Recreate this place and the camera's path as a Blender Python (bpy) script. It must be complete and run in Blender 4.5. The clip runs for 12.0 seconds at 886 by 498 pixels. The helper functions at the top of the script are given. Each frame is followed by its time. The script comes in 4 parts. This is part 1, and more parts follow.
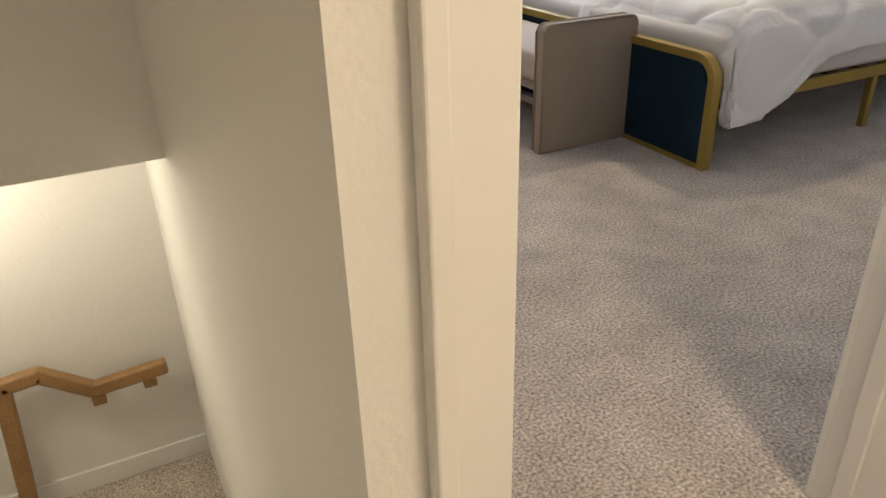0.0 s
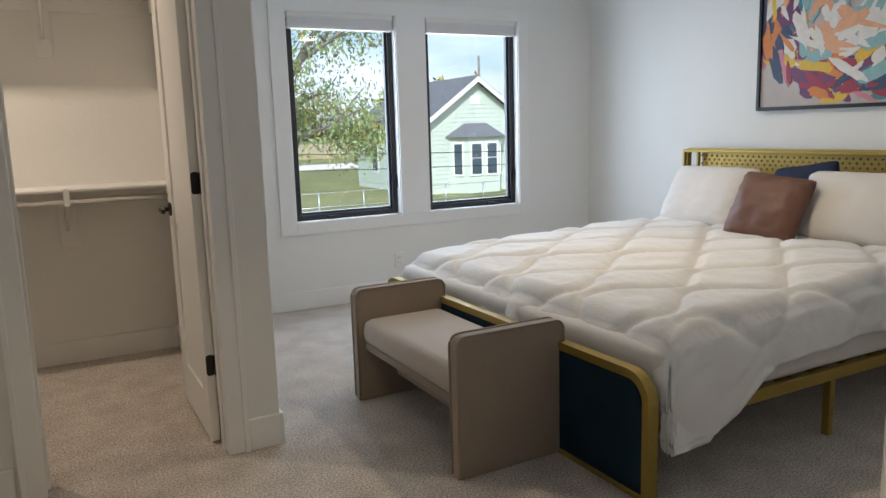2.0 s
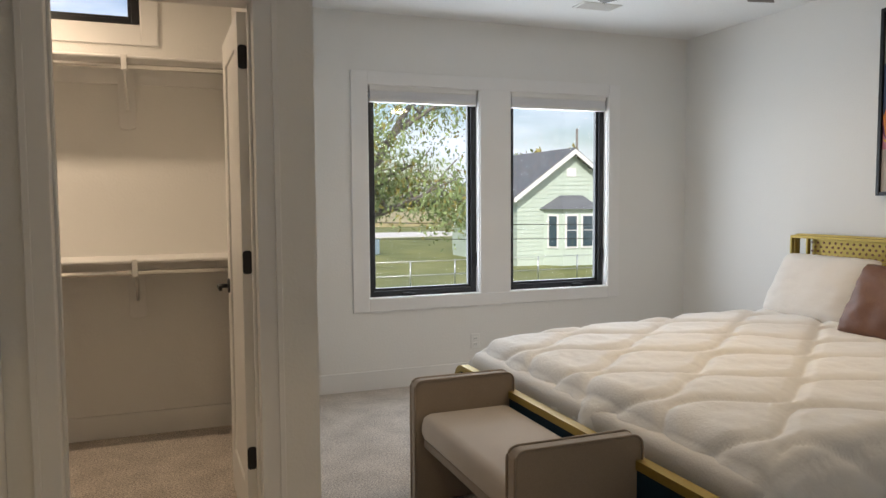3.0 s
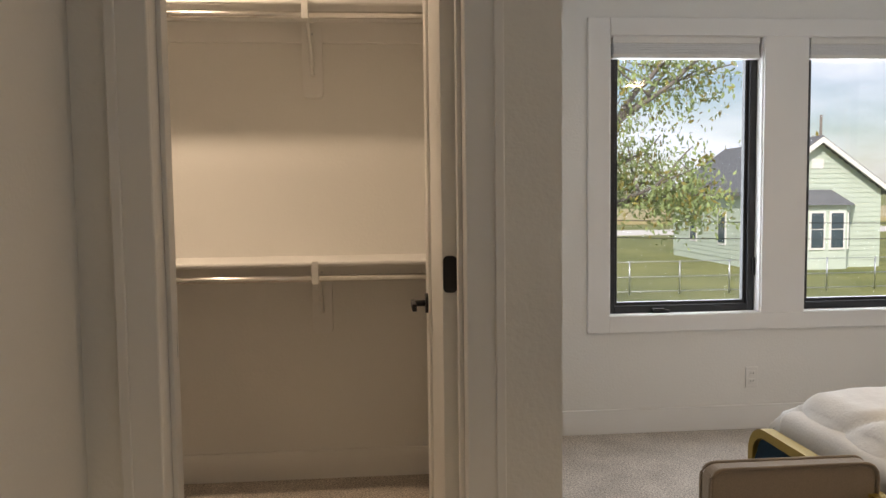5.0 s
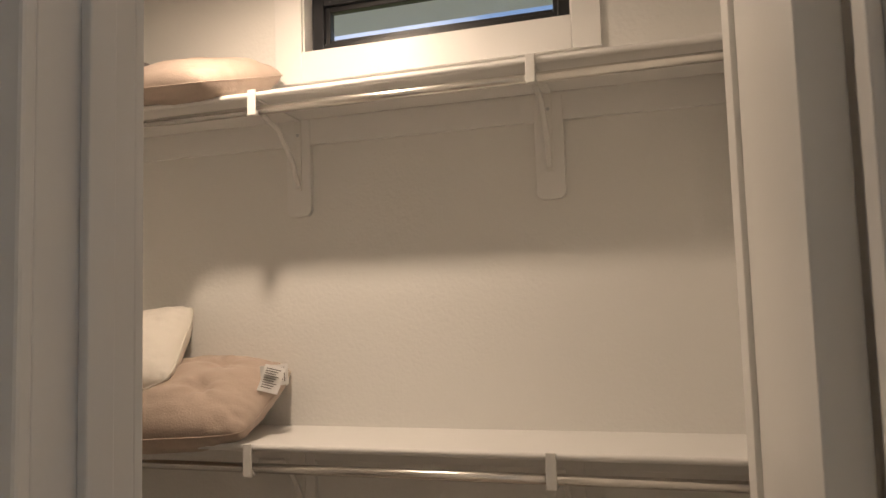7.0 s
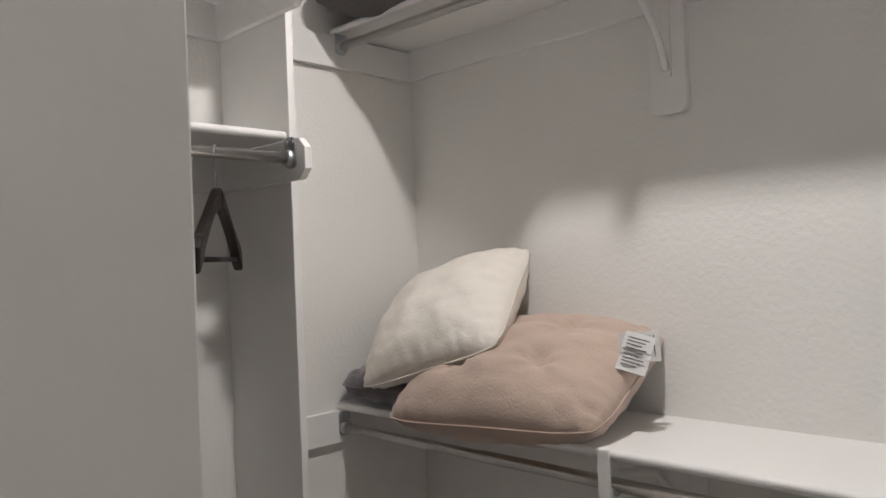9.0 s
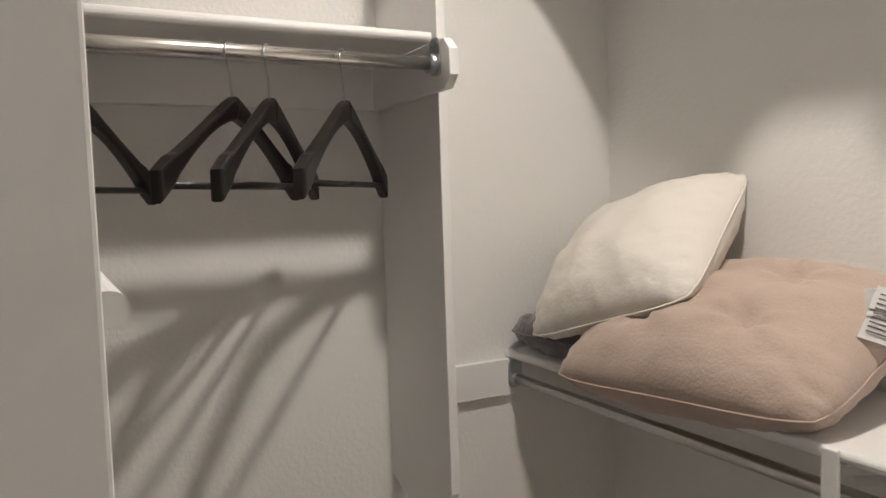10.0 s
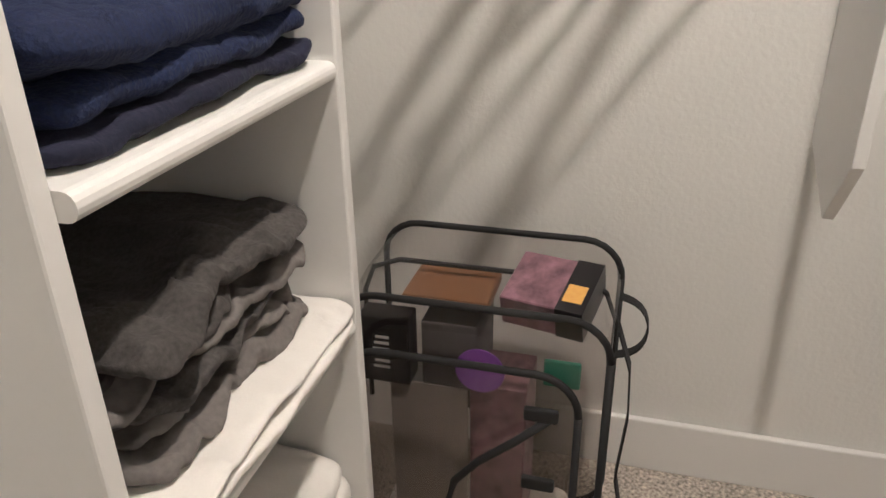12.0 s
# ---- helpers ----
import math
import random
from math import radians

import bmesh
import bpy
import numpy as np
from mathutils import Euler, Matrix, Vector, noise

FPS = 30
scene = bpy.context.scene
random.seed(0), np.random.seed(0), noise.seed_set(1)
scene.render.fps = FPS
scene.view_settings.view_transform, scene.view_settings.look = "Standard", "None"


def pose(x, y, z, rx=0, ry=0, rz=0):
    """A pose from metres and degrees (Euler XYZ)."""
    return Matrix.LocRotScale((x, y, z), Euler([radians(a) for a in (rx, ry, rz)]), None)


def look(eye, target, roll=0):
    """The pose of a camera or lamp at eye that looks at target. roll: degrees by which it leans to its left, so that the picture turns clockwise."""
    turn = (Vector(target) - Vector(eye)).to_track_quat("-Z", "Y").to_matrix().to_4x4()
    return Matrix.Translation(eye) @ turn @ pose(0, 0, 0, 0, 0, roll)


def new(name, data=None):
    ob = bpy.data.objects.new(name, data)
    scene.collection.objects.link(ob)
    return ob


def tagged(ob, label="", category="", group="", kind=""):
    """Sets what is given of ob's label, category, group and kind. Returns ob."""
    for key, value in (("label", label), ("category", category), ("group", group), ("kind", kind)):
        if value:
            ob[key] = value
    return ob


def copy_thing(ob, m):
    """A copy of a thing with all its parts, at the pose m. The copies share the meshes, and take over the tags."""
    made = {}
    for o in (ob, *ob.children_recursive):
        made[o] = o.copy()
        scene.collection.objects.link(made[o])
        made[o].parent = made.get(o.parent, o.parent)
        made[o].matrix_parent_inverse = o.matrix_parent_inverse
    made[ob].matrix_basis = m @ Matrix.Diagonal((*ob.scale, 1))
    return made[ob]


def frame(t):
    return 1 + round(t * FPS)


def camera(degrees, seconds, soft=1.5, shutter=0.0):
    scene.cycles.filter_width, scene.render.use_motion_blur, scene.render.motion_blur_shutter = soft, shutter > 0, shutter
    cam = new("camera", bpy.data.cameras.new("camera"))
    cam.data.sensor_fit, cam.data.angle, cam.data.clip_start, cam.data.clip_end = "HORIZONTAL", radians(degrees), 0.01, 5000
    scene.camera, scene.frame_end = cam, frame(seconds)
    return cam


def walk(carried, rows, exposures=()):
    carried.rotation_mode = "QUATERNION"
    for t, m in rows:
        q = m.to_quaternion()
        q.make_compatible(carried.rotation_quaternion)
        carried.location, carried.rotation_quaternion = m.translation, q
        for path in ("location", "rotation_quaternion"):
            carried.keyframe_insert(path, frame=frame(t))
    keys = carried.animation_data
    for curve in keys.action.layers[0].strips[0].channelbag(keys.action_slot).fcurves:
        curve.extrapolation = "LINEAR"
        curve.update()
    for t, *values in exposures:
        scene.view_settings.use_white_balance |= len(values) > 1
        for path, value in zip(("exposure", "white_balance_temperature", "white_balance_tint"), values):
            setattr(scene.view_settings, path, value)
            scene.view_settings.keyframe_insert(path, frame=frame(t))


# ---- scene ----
cam = camera(61.9, 12.0)
PATH = [
    (0, (0.029, 0.203, 1.131), (0.811, 1.796, 0.21), -1.7),
    (0.5, (0.117, 0.155, 1.205), (1.078, 1.702, 0.38), -2.0),
    (1, (0.209, 0.209, 1.235), (1.269, 1.771, 0.573), -2.1),
    (1.5, (0.367, 0.361, 1.287), (1.398, 2.007, 0.809), -2.1),
    (2, (0.511, 0.498, 1.294), (1.444, 2.237, 0.971), -1.7),
    (2.5, (0.68, 0.617, 1.328), (1.495, 2.433, 1.131), -1.1),
    (2.7, (0.717, 0.645, 1.342), (1.491, 2.482, 1.18), -0.8),
    (4.3, (0.778, 1.32, 1.318), (1.189, 3.274, 1.206), -0.4),
    (4.5, (0.816, 1.474, 1.318), (1.16, 3.44, 1.192), -0.6),
    (5, (0.885, 1.827, 1.285), (1.05, 3.816, 1.15), -0.7),
    (5.5, (0.911, 2.18, 1.31), (0.873, 4.177, 1.225), -0.8),
    (6, (0.979, 2.494, 1.341), (0.742, 4.48, 1.368), -0.9),
    (6.5, (1.015, 2.738, 1.38), (0.597, 4.689, 1.508), -1.3),
    (6.7, (0.989, 2.819, 1.395), (0.508, 4.755, 1.544), -1.5),
    (8.3, (0.63, 3.442, 1.432), (-0.457, 5.118, 1.532), -1.7),
    (8.5, (0.607, 3.494, 1.428), (-0.571, 5.109, 1.509), -1.9),
    (9, (0.533, 3.603, 1.432), (-0.86, 5.038, 1.452), -2.3),
    (9.5, (0.426, 3.725, 1.438), (-1.165, 4.936, 1.392), -2.4),
    (10, (0.389, 3.894, 1.414), (-1.374, 4.829, 1.277), -1.9),
    (10.2, (0.392, 3.979, 1.395), (-1.427, 4.791, 1.215), -0.9),
    (10.6, (0.416, 4.09, 1.32), (-1.493, 4.618, 1.048), -1.9),
    (11, (0.332, 4.155, 1.276), (-1.6, 4.382, 0.811), -0.6),
    (11.4, (0.274, 4.219, 1.268), (-1.607, 4.133, 0.594), -0.5),
    (12, (0.255, 4.271, 1.186), (-1.483, 3.774, 0.33), -0.9),
]
walk(cam, [(t, look(eye, target, roll)) for t, eye, target, roll in PATH],
     [(0, 0.85, 5800, 14), (0.7, 0.6, 5600, 11), (1.5, 0.3, 5600, 10), (2.7, 0.05, 6400, 12), (4.5, -0.08, 6700, 14), (6.0, 0.08, 7100, 16), (6.7, -0.1, 6700, 16), (8.3, 0.05, 4850, 11), (9.8, 0.2, 5100, 10), (11, 0.75, 5400, 10), (12, 1.0, 5200, 10)])

# ---- light ----
FANX, FANY = 3.12, 3.32
world = bpy.data.worlds.new("sky")
scene.world = world
world.use_nodes = True
wn, wl = world.node_tree.nodes, world.node_tree.links
sky = wn.new("ShaderNodeTexSky")
sky.sky_type, sky.sun_disc = "NISHITA", False
sky.sun_elevation, sky.sun_rotation = radians(38), radians(150)
cloud_noise = wn.new("ShaderNodeTexNoise")
cloud_noise.inputs["Scale"].default_value = 3.0
cloud_noise.inputs["Detail"].default_value = 6
cloud_ramp = wn.new("ShaderNodeValToRGB")
cloud_ramp.color_ramp.elements[0].position, cloud_ramp.color_ramp.elements[1].position = 0.40, 0.62
coords, stretch = wn.new("ShaderNodeTexCoord"), wn.new("ShaderNodeMapping")
stretch.inputs["Scale"].default_value = (1, 1, 3.5)
cloud_mix = wn.new("ShaderNodeMixRGB")
cloud_mix.inputs[2].default_value = (7.0, 7.6, 8.6, 1)
wl.new(coords.outputs["Generated"], stretch.inputs["Vector"])
wl.new(stretch.outputs["Vector"], cloud_noise.inputs["Vector"])
wl.new(cloud_noise.outputs["Fac"], cloud_ramp.inputs["Fac"])
wl.new(cloud_ramp.outputs["Color"], cloud_mix.inputs[0])
wl.new(sky.outputs["Color"], cloud_mix.inputs[1])
wl.new(cloud_mix.outputs["Color"], wn["Background"].inputs["Color"])
wn["Background"].inputs["Strength"].default_value = 0.15


def lamp(name, kind, energy, color, m, **props):
    data = bpy.data.lights.new(name, kind)
    data.energy, data.color = energy, color
    ob = new(name, data)
    ob.matrix_world = m
    if kind == "AREA":
        data.shape, data.size, data.size_y = "RECTANGLE", props["size"], props["size_y"]
    if kind in ("POINT", "SPOT"):
        data.shadow_soft_size = props["radius"]
    if kind == "SUN":
        data.angle = radians(props["angle"])
    return ob


lamp("sun", "SUN", 4.6, (1, 0.95, 0.86), pose(0, 0, 20, 52, 0, -30), angle=0.6)
for wx, wwid in ((2.52, 0.8), (3.615, 0.8)):
    lamp("window_sky_light", "AREA", 24, (0.80, 0.90, 1.0), pose(wx, 5.87, 1.40, -90, 0, 0), size=wwid, size_y=1.5)
lamp("closet_lamp_light", "AREA", 18, (1, 0.78, 0.55), pose(-0.13, 4.56, 2.588), size=0.07, size_y=0.07)
lamp("fan_lamp_light", "AREA", 12, (1, 0.76, 0.46), pose(FANX, FANY, 2.255), size=0.15, size_y=0.15)
lamp("hall_lamp_light", "AREA", 20, (1, 0.76, 0.45), pose(0.72, -0.50, 2.585), size=0.3, size_y=0.3)
lamp("stair_lamp_light", "POINT", 9, (1, 0.84, 0.55), pose(-0.55, 2.45, 0.40), radius=0.08)


# ---- materials ----
def material(name, color, rough=0.6, metal=0.0, vary=0.06, scale=8.0, fine=0.03, fine_scale=120.0, bump=0.1, bump_scale=200.0, sheen=0.0, tint=None, spec=0.5, stark=False):
    """A surface with variation at two scales and fine relief, in metres."""
    m = bpy.data.materials.new(name)
    m.use_nodes = True
    n, l = m.node_tree.nodes, m.node_tree.links
    b = n["Principled BSDF"]
    tc = n.new("ShaderNodeTexCoord")
    big, small, grain = (n.new("ShaderNodeTexNoise") for _ in range(3))
    for node, s, d in ((big, scale, 3), (small, fine_scale, 2), (grain, bump_scale, 3)):
        node.inputs["Scale"].default_value, node.inputs["Detail"].default_value = s, d
        l.new(tc.outputs["Object"], node.inputs["Vector"])
    dark = [c * (1 - vary * 2) for c in color]
    lite = [min(1, c * (1 + vary)) for c in (tint or color)]
    mix = n.new("ShaderNodeMixRGB")
    mix.inputs[1].default_value, mix.inputs[2].default_value = (*dark, 1), (*lite, 1)
    l.new(big.outputs["Fac"], mix.inputs[0])
    over = n.new("ShaderNodeMixRGB")
    over.blend_type = "OVERLAY"
    over.inputs[0].default_value = min(1.0, fine * 6)
    l.new(mix.outputs["Color"], over.inputs[1])
    if stark:
        ramp = n.new("ShaderNodeValToRGB")
        ramp.color_ramp.elements[0].position, ramp.color_ramp.elements[1].position = 0.24, 0.76
        ramp.color_ramp.elements[0].color, ramp.color_ramp.elements[1].color = (0.14, 0.14, 0.14, 1), (0.86, 0.86, 0.86, 1)
        l.new(small.outputs["Fac"], ramp.inputs["Fac"])
        l.new(ramp.outputs["Color"], over.inputs[2])
    else:
        l.new(small.outputs["Fac"], over.inputs[2])
    l.new(over.outputs["Color"], b.inputs["Base Color"])
    b.inputs["Roughness"].default_value, b.inputs["Metallic"].default_value = rough, metal
    b.inputs["Specular IOR Level"].default_value = spec
    if sheen:
        b.inputs["Sheen Weight"].default_value = sheen
    if bump:
        bp = n.new("ShaderNodeBump")
        bp.inputs["Strength"].default_value, bp.inputs["Distance"].default_value = bump, 0.004
        l.new(grain.outputs["Fac"], bp.inputs["Height"])
        l.new(bp.outputs["Normal"], b.inputs["Normal"])
    return m


WALL = material("wall_paint", (0.78, 0.77, 0.74), 0.75, vary=0.015, scale=2, fine=0.005, bump=0.35, bump_scale=90)
CEIL = material("ceiling_paint", (0.80, 0.80, 0.79), 0.85, vary=0.015, scale=2, bump=0.3, bump_scale=110)
TRIM = material("trim_paint", (0.80, 0.79, 0.77), 0.38, vary=0.02, scale=3, fine=0.006, bump=0.06, bump_scale=40)
SHELF = material("shelf_paint", (0.80, 0.79, 0.77), 0.42, vary=0.025, scale=4, fine=0.008, bump=0.1, bump_scale=60)
DOORM = material("door_paint", (0.79, 0.78, 0.75), 0.42, vary=0.02, scale=3, fine=0.006, bump=0.08, bump_scale=70)
CARPET = material("carpet_pile", (0.46, 0.40, 0.335), 0.95, vary=0.17, scale=6, fine=0.165, fine_scale=125, bump=1.0, bump_scale=140, sheen=0.3, tint=(0.56, 0.50, 0.44), spec=0.1, stark=True)
BLACK = material("black_metal", (0.012, 0.012, 0.014), 0.38, 0.3, vary=0.1, bump=0.03)
FRAME = material("window_frame_black", (0.012, 0.013, 0.016), 0.4, 0.0, vary=0.1, bump=0.02)
CHROME = material("chrome_tube", (0.82, 0.80, 0.76), 0.26, 1.0, vary=0.02, bump=0.02)
STEEL = material("zinc_steel", (0.55, 0.57, 0.58), 0.32, 1.0, vary=0.06, bump=0.05)
GOLD = material("gold_painted_metal", (0.36, 0.255, 0.055), 0.42, 0.55, vary=0.08, bump=0.03)
TEAL = material("teal_velvet", (0.004, 0.024, 0.045), 0.85, vary=0.3, scale=6, fine=0.05, fine_scale=300, bump=0.2, bump_scale=500, sheen=0.03, spec=0.2)
BENCH = material("bench_taupe_fabric", (0.30, 0.235, 0.175), 0.8, vary=0.05, fine=0.05, fine_scale=500, bump=0.25, bump_scale=600, sheen=0.2)
SEAT = material("bench_seat_fabric", (0.50, 0.43, 0.36), 0.8, vary=0.04, fine=0.05, fine_scale=500, bump=0.25, bump_scale=600, sheen=0.2)
DUVET = material("duvet_cotton", (0.80, 0.77, 0.73), 0.85, vary=0.025, scale=5, fine=0.02, fine_scale=400, bump=0.35, bump_scale=70, sheen=0.2)
LINEN = material("pillow_linen", (0.70, 0.66, 0.61), 0.85, vary=0.05, scale=6, fine=0.04, fine_scale=500, bump=0.3, bump_scale=90)
LEATHER = material("brown_leather", (0.155, 0.070, 0.042), 0.5, vary=0.12, scale=9, fine=0.03, bump=0.2, bump_scale=160)
NAVYP = material("navy_cushion", (0.012, 0.022, 0.06), 0.85, vary=0.2, bump=0.3, bump_scale=300)
CREAM = material("cream_cushion", (0.74, 0.70, 0.63), 0.85, vary=0.03, scale=5, fine=0.02, fine_scale=500, bump=0.25, bump_scale=120)
BLUSH = material("blush_cushion", (0.47, 0.375, 0.305), 0.9, vary=0.06, scale=6, fine=0.03, fine_scale=500, bump=0.3, bump_scale=150, sheen=0.2)
PLUM = material("charcoal_velvet", (0.105, 0.09, 0.095), 0.9, vary=0.2, scale=12, fine=0.05, bump=0.5, bump_scale=120, sheen=0.5)
CHAR = material("charcoal_cushion", (0.12, 0.11, 0.11), 0.9, vary=0.12, scale=10, fine=0.05, bump=0.3, bump_scale=200)
HANGER = material("dark_hanger_wood", (0.010, 0.007, 0.006), 0.32, vary=0.25, scale=20, bump=0.05)
NAVY = material("navy_knit", (0.006, 0.015, 0.065), 0.85, vary=0.3, scale=14, fine=0.08, fine_scale=300, bump=0.8, bump_scale=180, sheen=0.02)
NAVY2 = material("dark_navy_cotton", (0.012, 0.014, 0.04), 0.85, vary=0.3, scale=14, bump=0.5, bump_scale=150)
GREYD = material("washed_charcoal_cloth", (0.085, 0.078, 0.074), 0.9, vary=0.35, scale=18, fine=0.1, fine_scale=200, bump=0.8, bump_scale=90)
GREYM = material("grey_cotton", (0.18, 0.165, 0.155), 0.9, vary=0.15, scale=12, fine=0.05, bump=0.6, bump_scale=60)
OAK = material("oak_handrail", (0.33, 0.19, 0.075), 0.45, vary=0.2, scale=14, fine=0.06, bump=0.1)
PAPER = material("white_paper_label", (0.75, 0.74, 0.72), 0.7, vary=0.02, bump=0)
SHADE = material("cellular_shade_cloth", (0.74, 0.74, 0.75), 0.85, vary=0.02, bump=0.15, bump_scale=200)
PLASTIC = material("white_plastic", (0.78, 0.77, 0.74), 0.35, vary=0.02, bump=0)
FANW = material("fan_blade_brown", (0.10, 0.078, 0.065), 0.5, vary=0.2, scale=6, bump=0.05)
CARD = material("box_card_purple", (0.13, 0.08, 0.16), 0.4, vary=0.5, scale=30, tint=(0.30, 0.16, 0.20), bump=0)
CARDK = material("box_card_black", (0.015, 0.013, 0.015), 0.35, vary=0.1, bump=0)
YELLOW = material("yellow_print", (0.75, 0.42, 0.10), 0.5, vary=0.05, bump=0)
PURPLE = material("purple_print", (0.22, 0.07, 0.38), 0.5, vary=0.1, bump=0)
GREEN = material("green_print", (0.05, 0.25, 0.17), 0.5, vary=0.1, bump=0)
BROWN = material("brown_leather_strip", (0.20, 0.09, 0.035), 0.55, vary=0.1, bump=0.1)
STRAP = material("black_webbing", (0.012, 0.012, 0.013), 0.7, vary=0.1, bump=0.3, bump_scale=400)
GREYCARD = material("grey_document", (0.34, 0.31, 0.29), 0.6, vary=0.04, bump=0)
GRASS = material("lawn", (0.10, 0.17, 0.035), 0.95, vary=0.3, scale=0.4, fine=0.1, fine_scale=8, bump=0.3, bump_scale=30, tint=(0.22, 0.22, 0.07))
SIDING = material("pale_green_siding", (0.52, 0.60, 0.52), 0.7, vary=0.04, scale=2, bump=0.1)
SIDINGB = material("blue_grey_siding", (0.22, 0.30, 0.36), 0.7, vary=0.05, scale=2, bump=0.1)
ROOF = material("grey_shingle", (0.14, 0.15, 0.165), 0.9, vary=0.15, scale=3, fine=0.08, fine_scale=12, bump=0.3, bump_scale=15)
HWHITE = material("house_trim_white", (0.75, 0.75, 0.73), 0.6, vary=0.02, bump=0)
HGLASS = material("house_window_dark", (0.05, 0.08, 0.10), 0.1, vary=0.1, bump=0)
BARK = material("bark", (0.20, 0.18, 0.16), 0.9, vary=0.25, scale=6, bump=0.6, bump_scale=25)
LEAF = material("leaf_green", (0.22, 0.33, 0.12), 0.7, vary=0.2, scale=1.2, bump=0, tint=(0.34, 0.42, 0.17))
LEAFY = material("leaf_yellow", (0.30, 0.26, 0.06), 0.7, vary=0.25, scale=1.5, bump=0)
LEAFO = material("leaf_orange", (0.40, 0.17, 0.06), 0.7, vary=0.2, bump=0)
FIELD = material("dry_field", (0.42, 0.36, 0.20), 0.95, vary=0.2, scale=0.05, bump=0)
CONCRETE = material("pale_concrete", (0.62, 0.60, 0.57), 0.85, vary=0.06, scale=1, bump=0.1)
BINB = material("dark_bin_plastic", (0.03, 0.06, 0.10), 0.5, vary=0.1, bump=0)
RUST = material("rusty_metal", (0.17, 0.07, 0.045), 0.8, vary=0.2, bump=0.1)

GLASS = bpy.data.materials.new("window_glass")
GLASS.use_nodes = True
gn, gl = GLASS.node_tree.nodes, GLASS.node_tree.links
gtr, ggl, gmix, gfr = gn.new("ShaderNodeBsdfTransparent"), gn.new("ShaderNodeBsdfGlossy"), gn.new("ShaderNodeMixShader"), gn.new("ShaderNodeLayerWeight")
gpow, gadd = gn.new("ShaderNodeMath"), gn.new("ShaderNodeMath")
gpow.operation, gadd.operation = "POWER", "MULTIPLY_ADD"
gpow.inputs[1].default_value = 4.0
gadd.inputs[1].default_value, gadd.inputs[2].default_value = 0.6, 0.03
ggl.inputs["Roughness"].default_value = 0.02
gl.new(gfr.outputs["Facing"], gpow.inputs[0])
gl.new(gpow.outputs[0], gadd.inputs[0])
gl.new(gadd.outputs[0], gmix.inputs[0])
gl.new(gtr.outputs[0], gmix.inputs[1])
gl.new(ggl.outputs[0], gmix.inputs[2])
gl.new(gmix.outputs[0], gn["Material Output"].inputs[0])
VINYL = GLASS.copy()
VINYL.name = "clear_vinyl"
vn = VINYL.node_tree.nodes
for node in vn:
    if node.bl_idname == "ShaderNodeBsdfTransparent":
        node.inputs[0].default_value = (0.93, 0.92, 0.91, 1)
    if node.bl_idname == "ShaderNodeBsdfGlossy":
        node.inputs["Roughness"].default_value = 0.09

GLOW = bpy.data.materials.new("lamp_glow")
GLOW.use_nodes = True
GLOW.node_tree.nodes["Principled BSDF"].inputs["Emission Color"].default_value = (1, 0.85, 0.62, 1)
GLOW.node_tree.nodes["Principled BSDF"].inputs["Emission Strength"].default_value = 5


# ---- mesh helpers ----
def box(bm, x0, x1, y0, y1, z0, z1, bevel=0.0, segs=2, m=None):
    vs = [bm.verts.new((x, y, z)) for z in (z0, z1) for y in (y0, y1) for x in (x0, x1)]
    fs = [bm.faces.new([vs[i] for i in q]) for q in ((0, 2, 3, 1), (4, 5, 7, 6), (0, 1, 5, 4), (2, 6, 7, 3), (0, 4, 6, 2), (1, 3, 7, 5))]
    if m is not None:
        bmesh.ops.transform(bm, matrix=m, verts=vs)
    if bevel:
        es = list({e for f in fs for e in f.edges})
        bmesh.ops.bevel(bm, geom=es, offset=bevel, segments=segs, affect="EDGES", profile=0.5)
    return vs


def tube(bm, pts, r, sides=10, taper=None):
    """A round bar through the points."""
    pts = [Vector(p) for p in pts]
    rings = []
    up = Vector((0.013, 0.021, 1)).normalized()
    for i, p in enumerate(pts):
        d = (pts[min(i + 1, len(pts) - 1)] - pts[max(i - 1, 0)]).normalized()
        a = d.cross(up if abs(d.dot(up)) < 0.95 else Vector((1, 0.01, 0))).normalized()
        b = d.cross(a)
        rr = r if taper is None else r + (taper - r) * i / max(1, len(pts) - 1)
        rings.append([bm.verts.new(p + (a * math.cos(2 * math.pi * k / sides) + b * math.sin(2 * math.pi * k / sides)) * rr) for k in range(sides)])
    for u, v in zip(rings, rings[1:]):
        for k in range(sides):
            f = bm.faces.new((u[k], u[(k + 1) % sides], v[(k + 1) % sides], v[k]))
            f.smooth = True
    bm.faces.new(rings[0][::-1])
    bm.faces.new(rings[-1])


def prism(bm, outline, axis, a, b, bevel=0.0):
    """An outline of (u, v) pairs pushed along an axis from a to b."""
    put = {"x": lambda u, v, w: (w, u, v), "y": lambda u, v, w: (u, w, v), "z": lambda u, v, w: (u, v, w)}[axis]
    lo, hi = ([bm.verts.new(put(u, v, w)) for u, v in outline] for w in (a, b))
    n = len(outline)
    fs = [bm.faces.new(lo[::-1]), bm.faces.new(hi)] + [bm.faces.new((lo[i], lo[(i + 1) % n], hi[(i + 1) % n], hi[i])) for i in range(n)]
    bmesh.ops.recalc_face_normals(bm, faces=fs)
    if bevel:
        bmesh.ops.bevel(bm, geom=list({e for f in fs[:2] for e in f.edges}), offset=bevel, segments=2, affect="EDGES", profile=0.5)


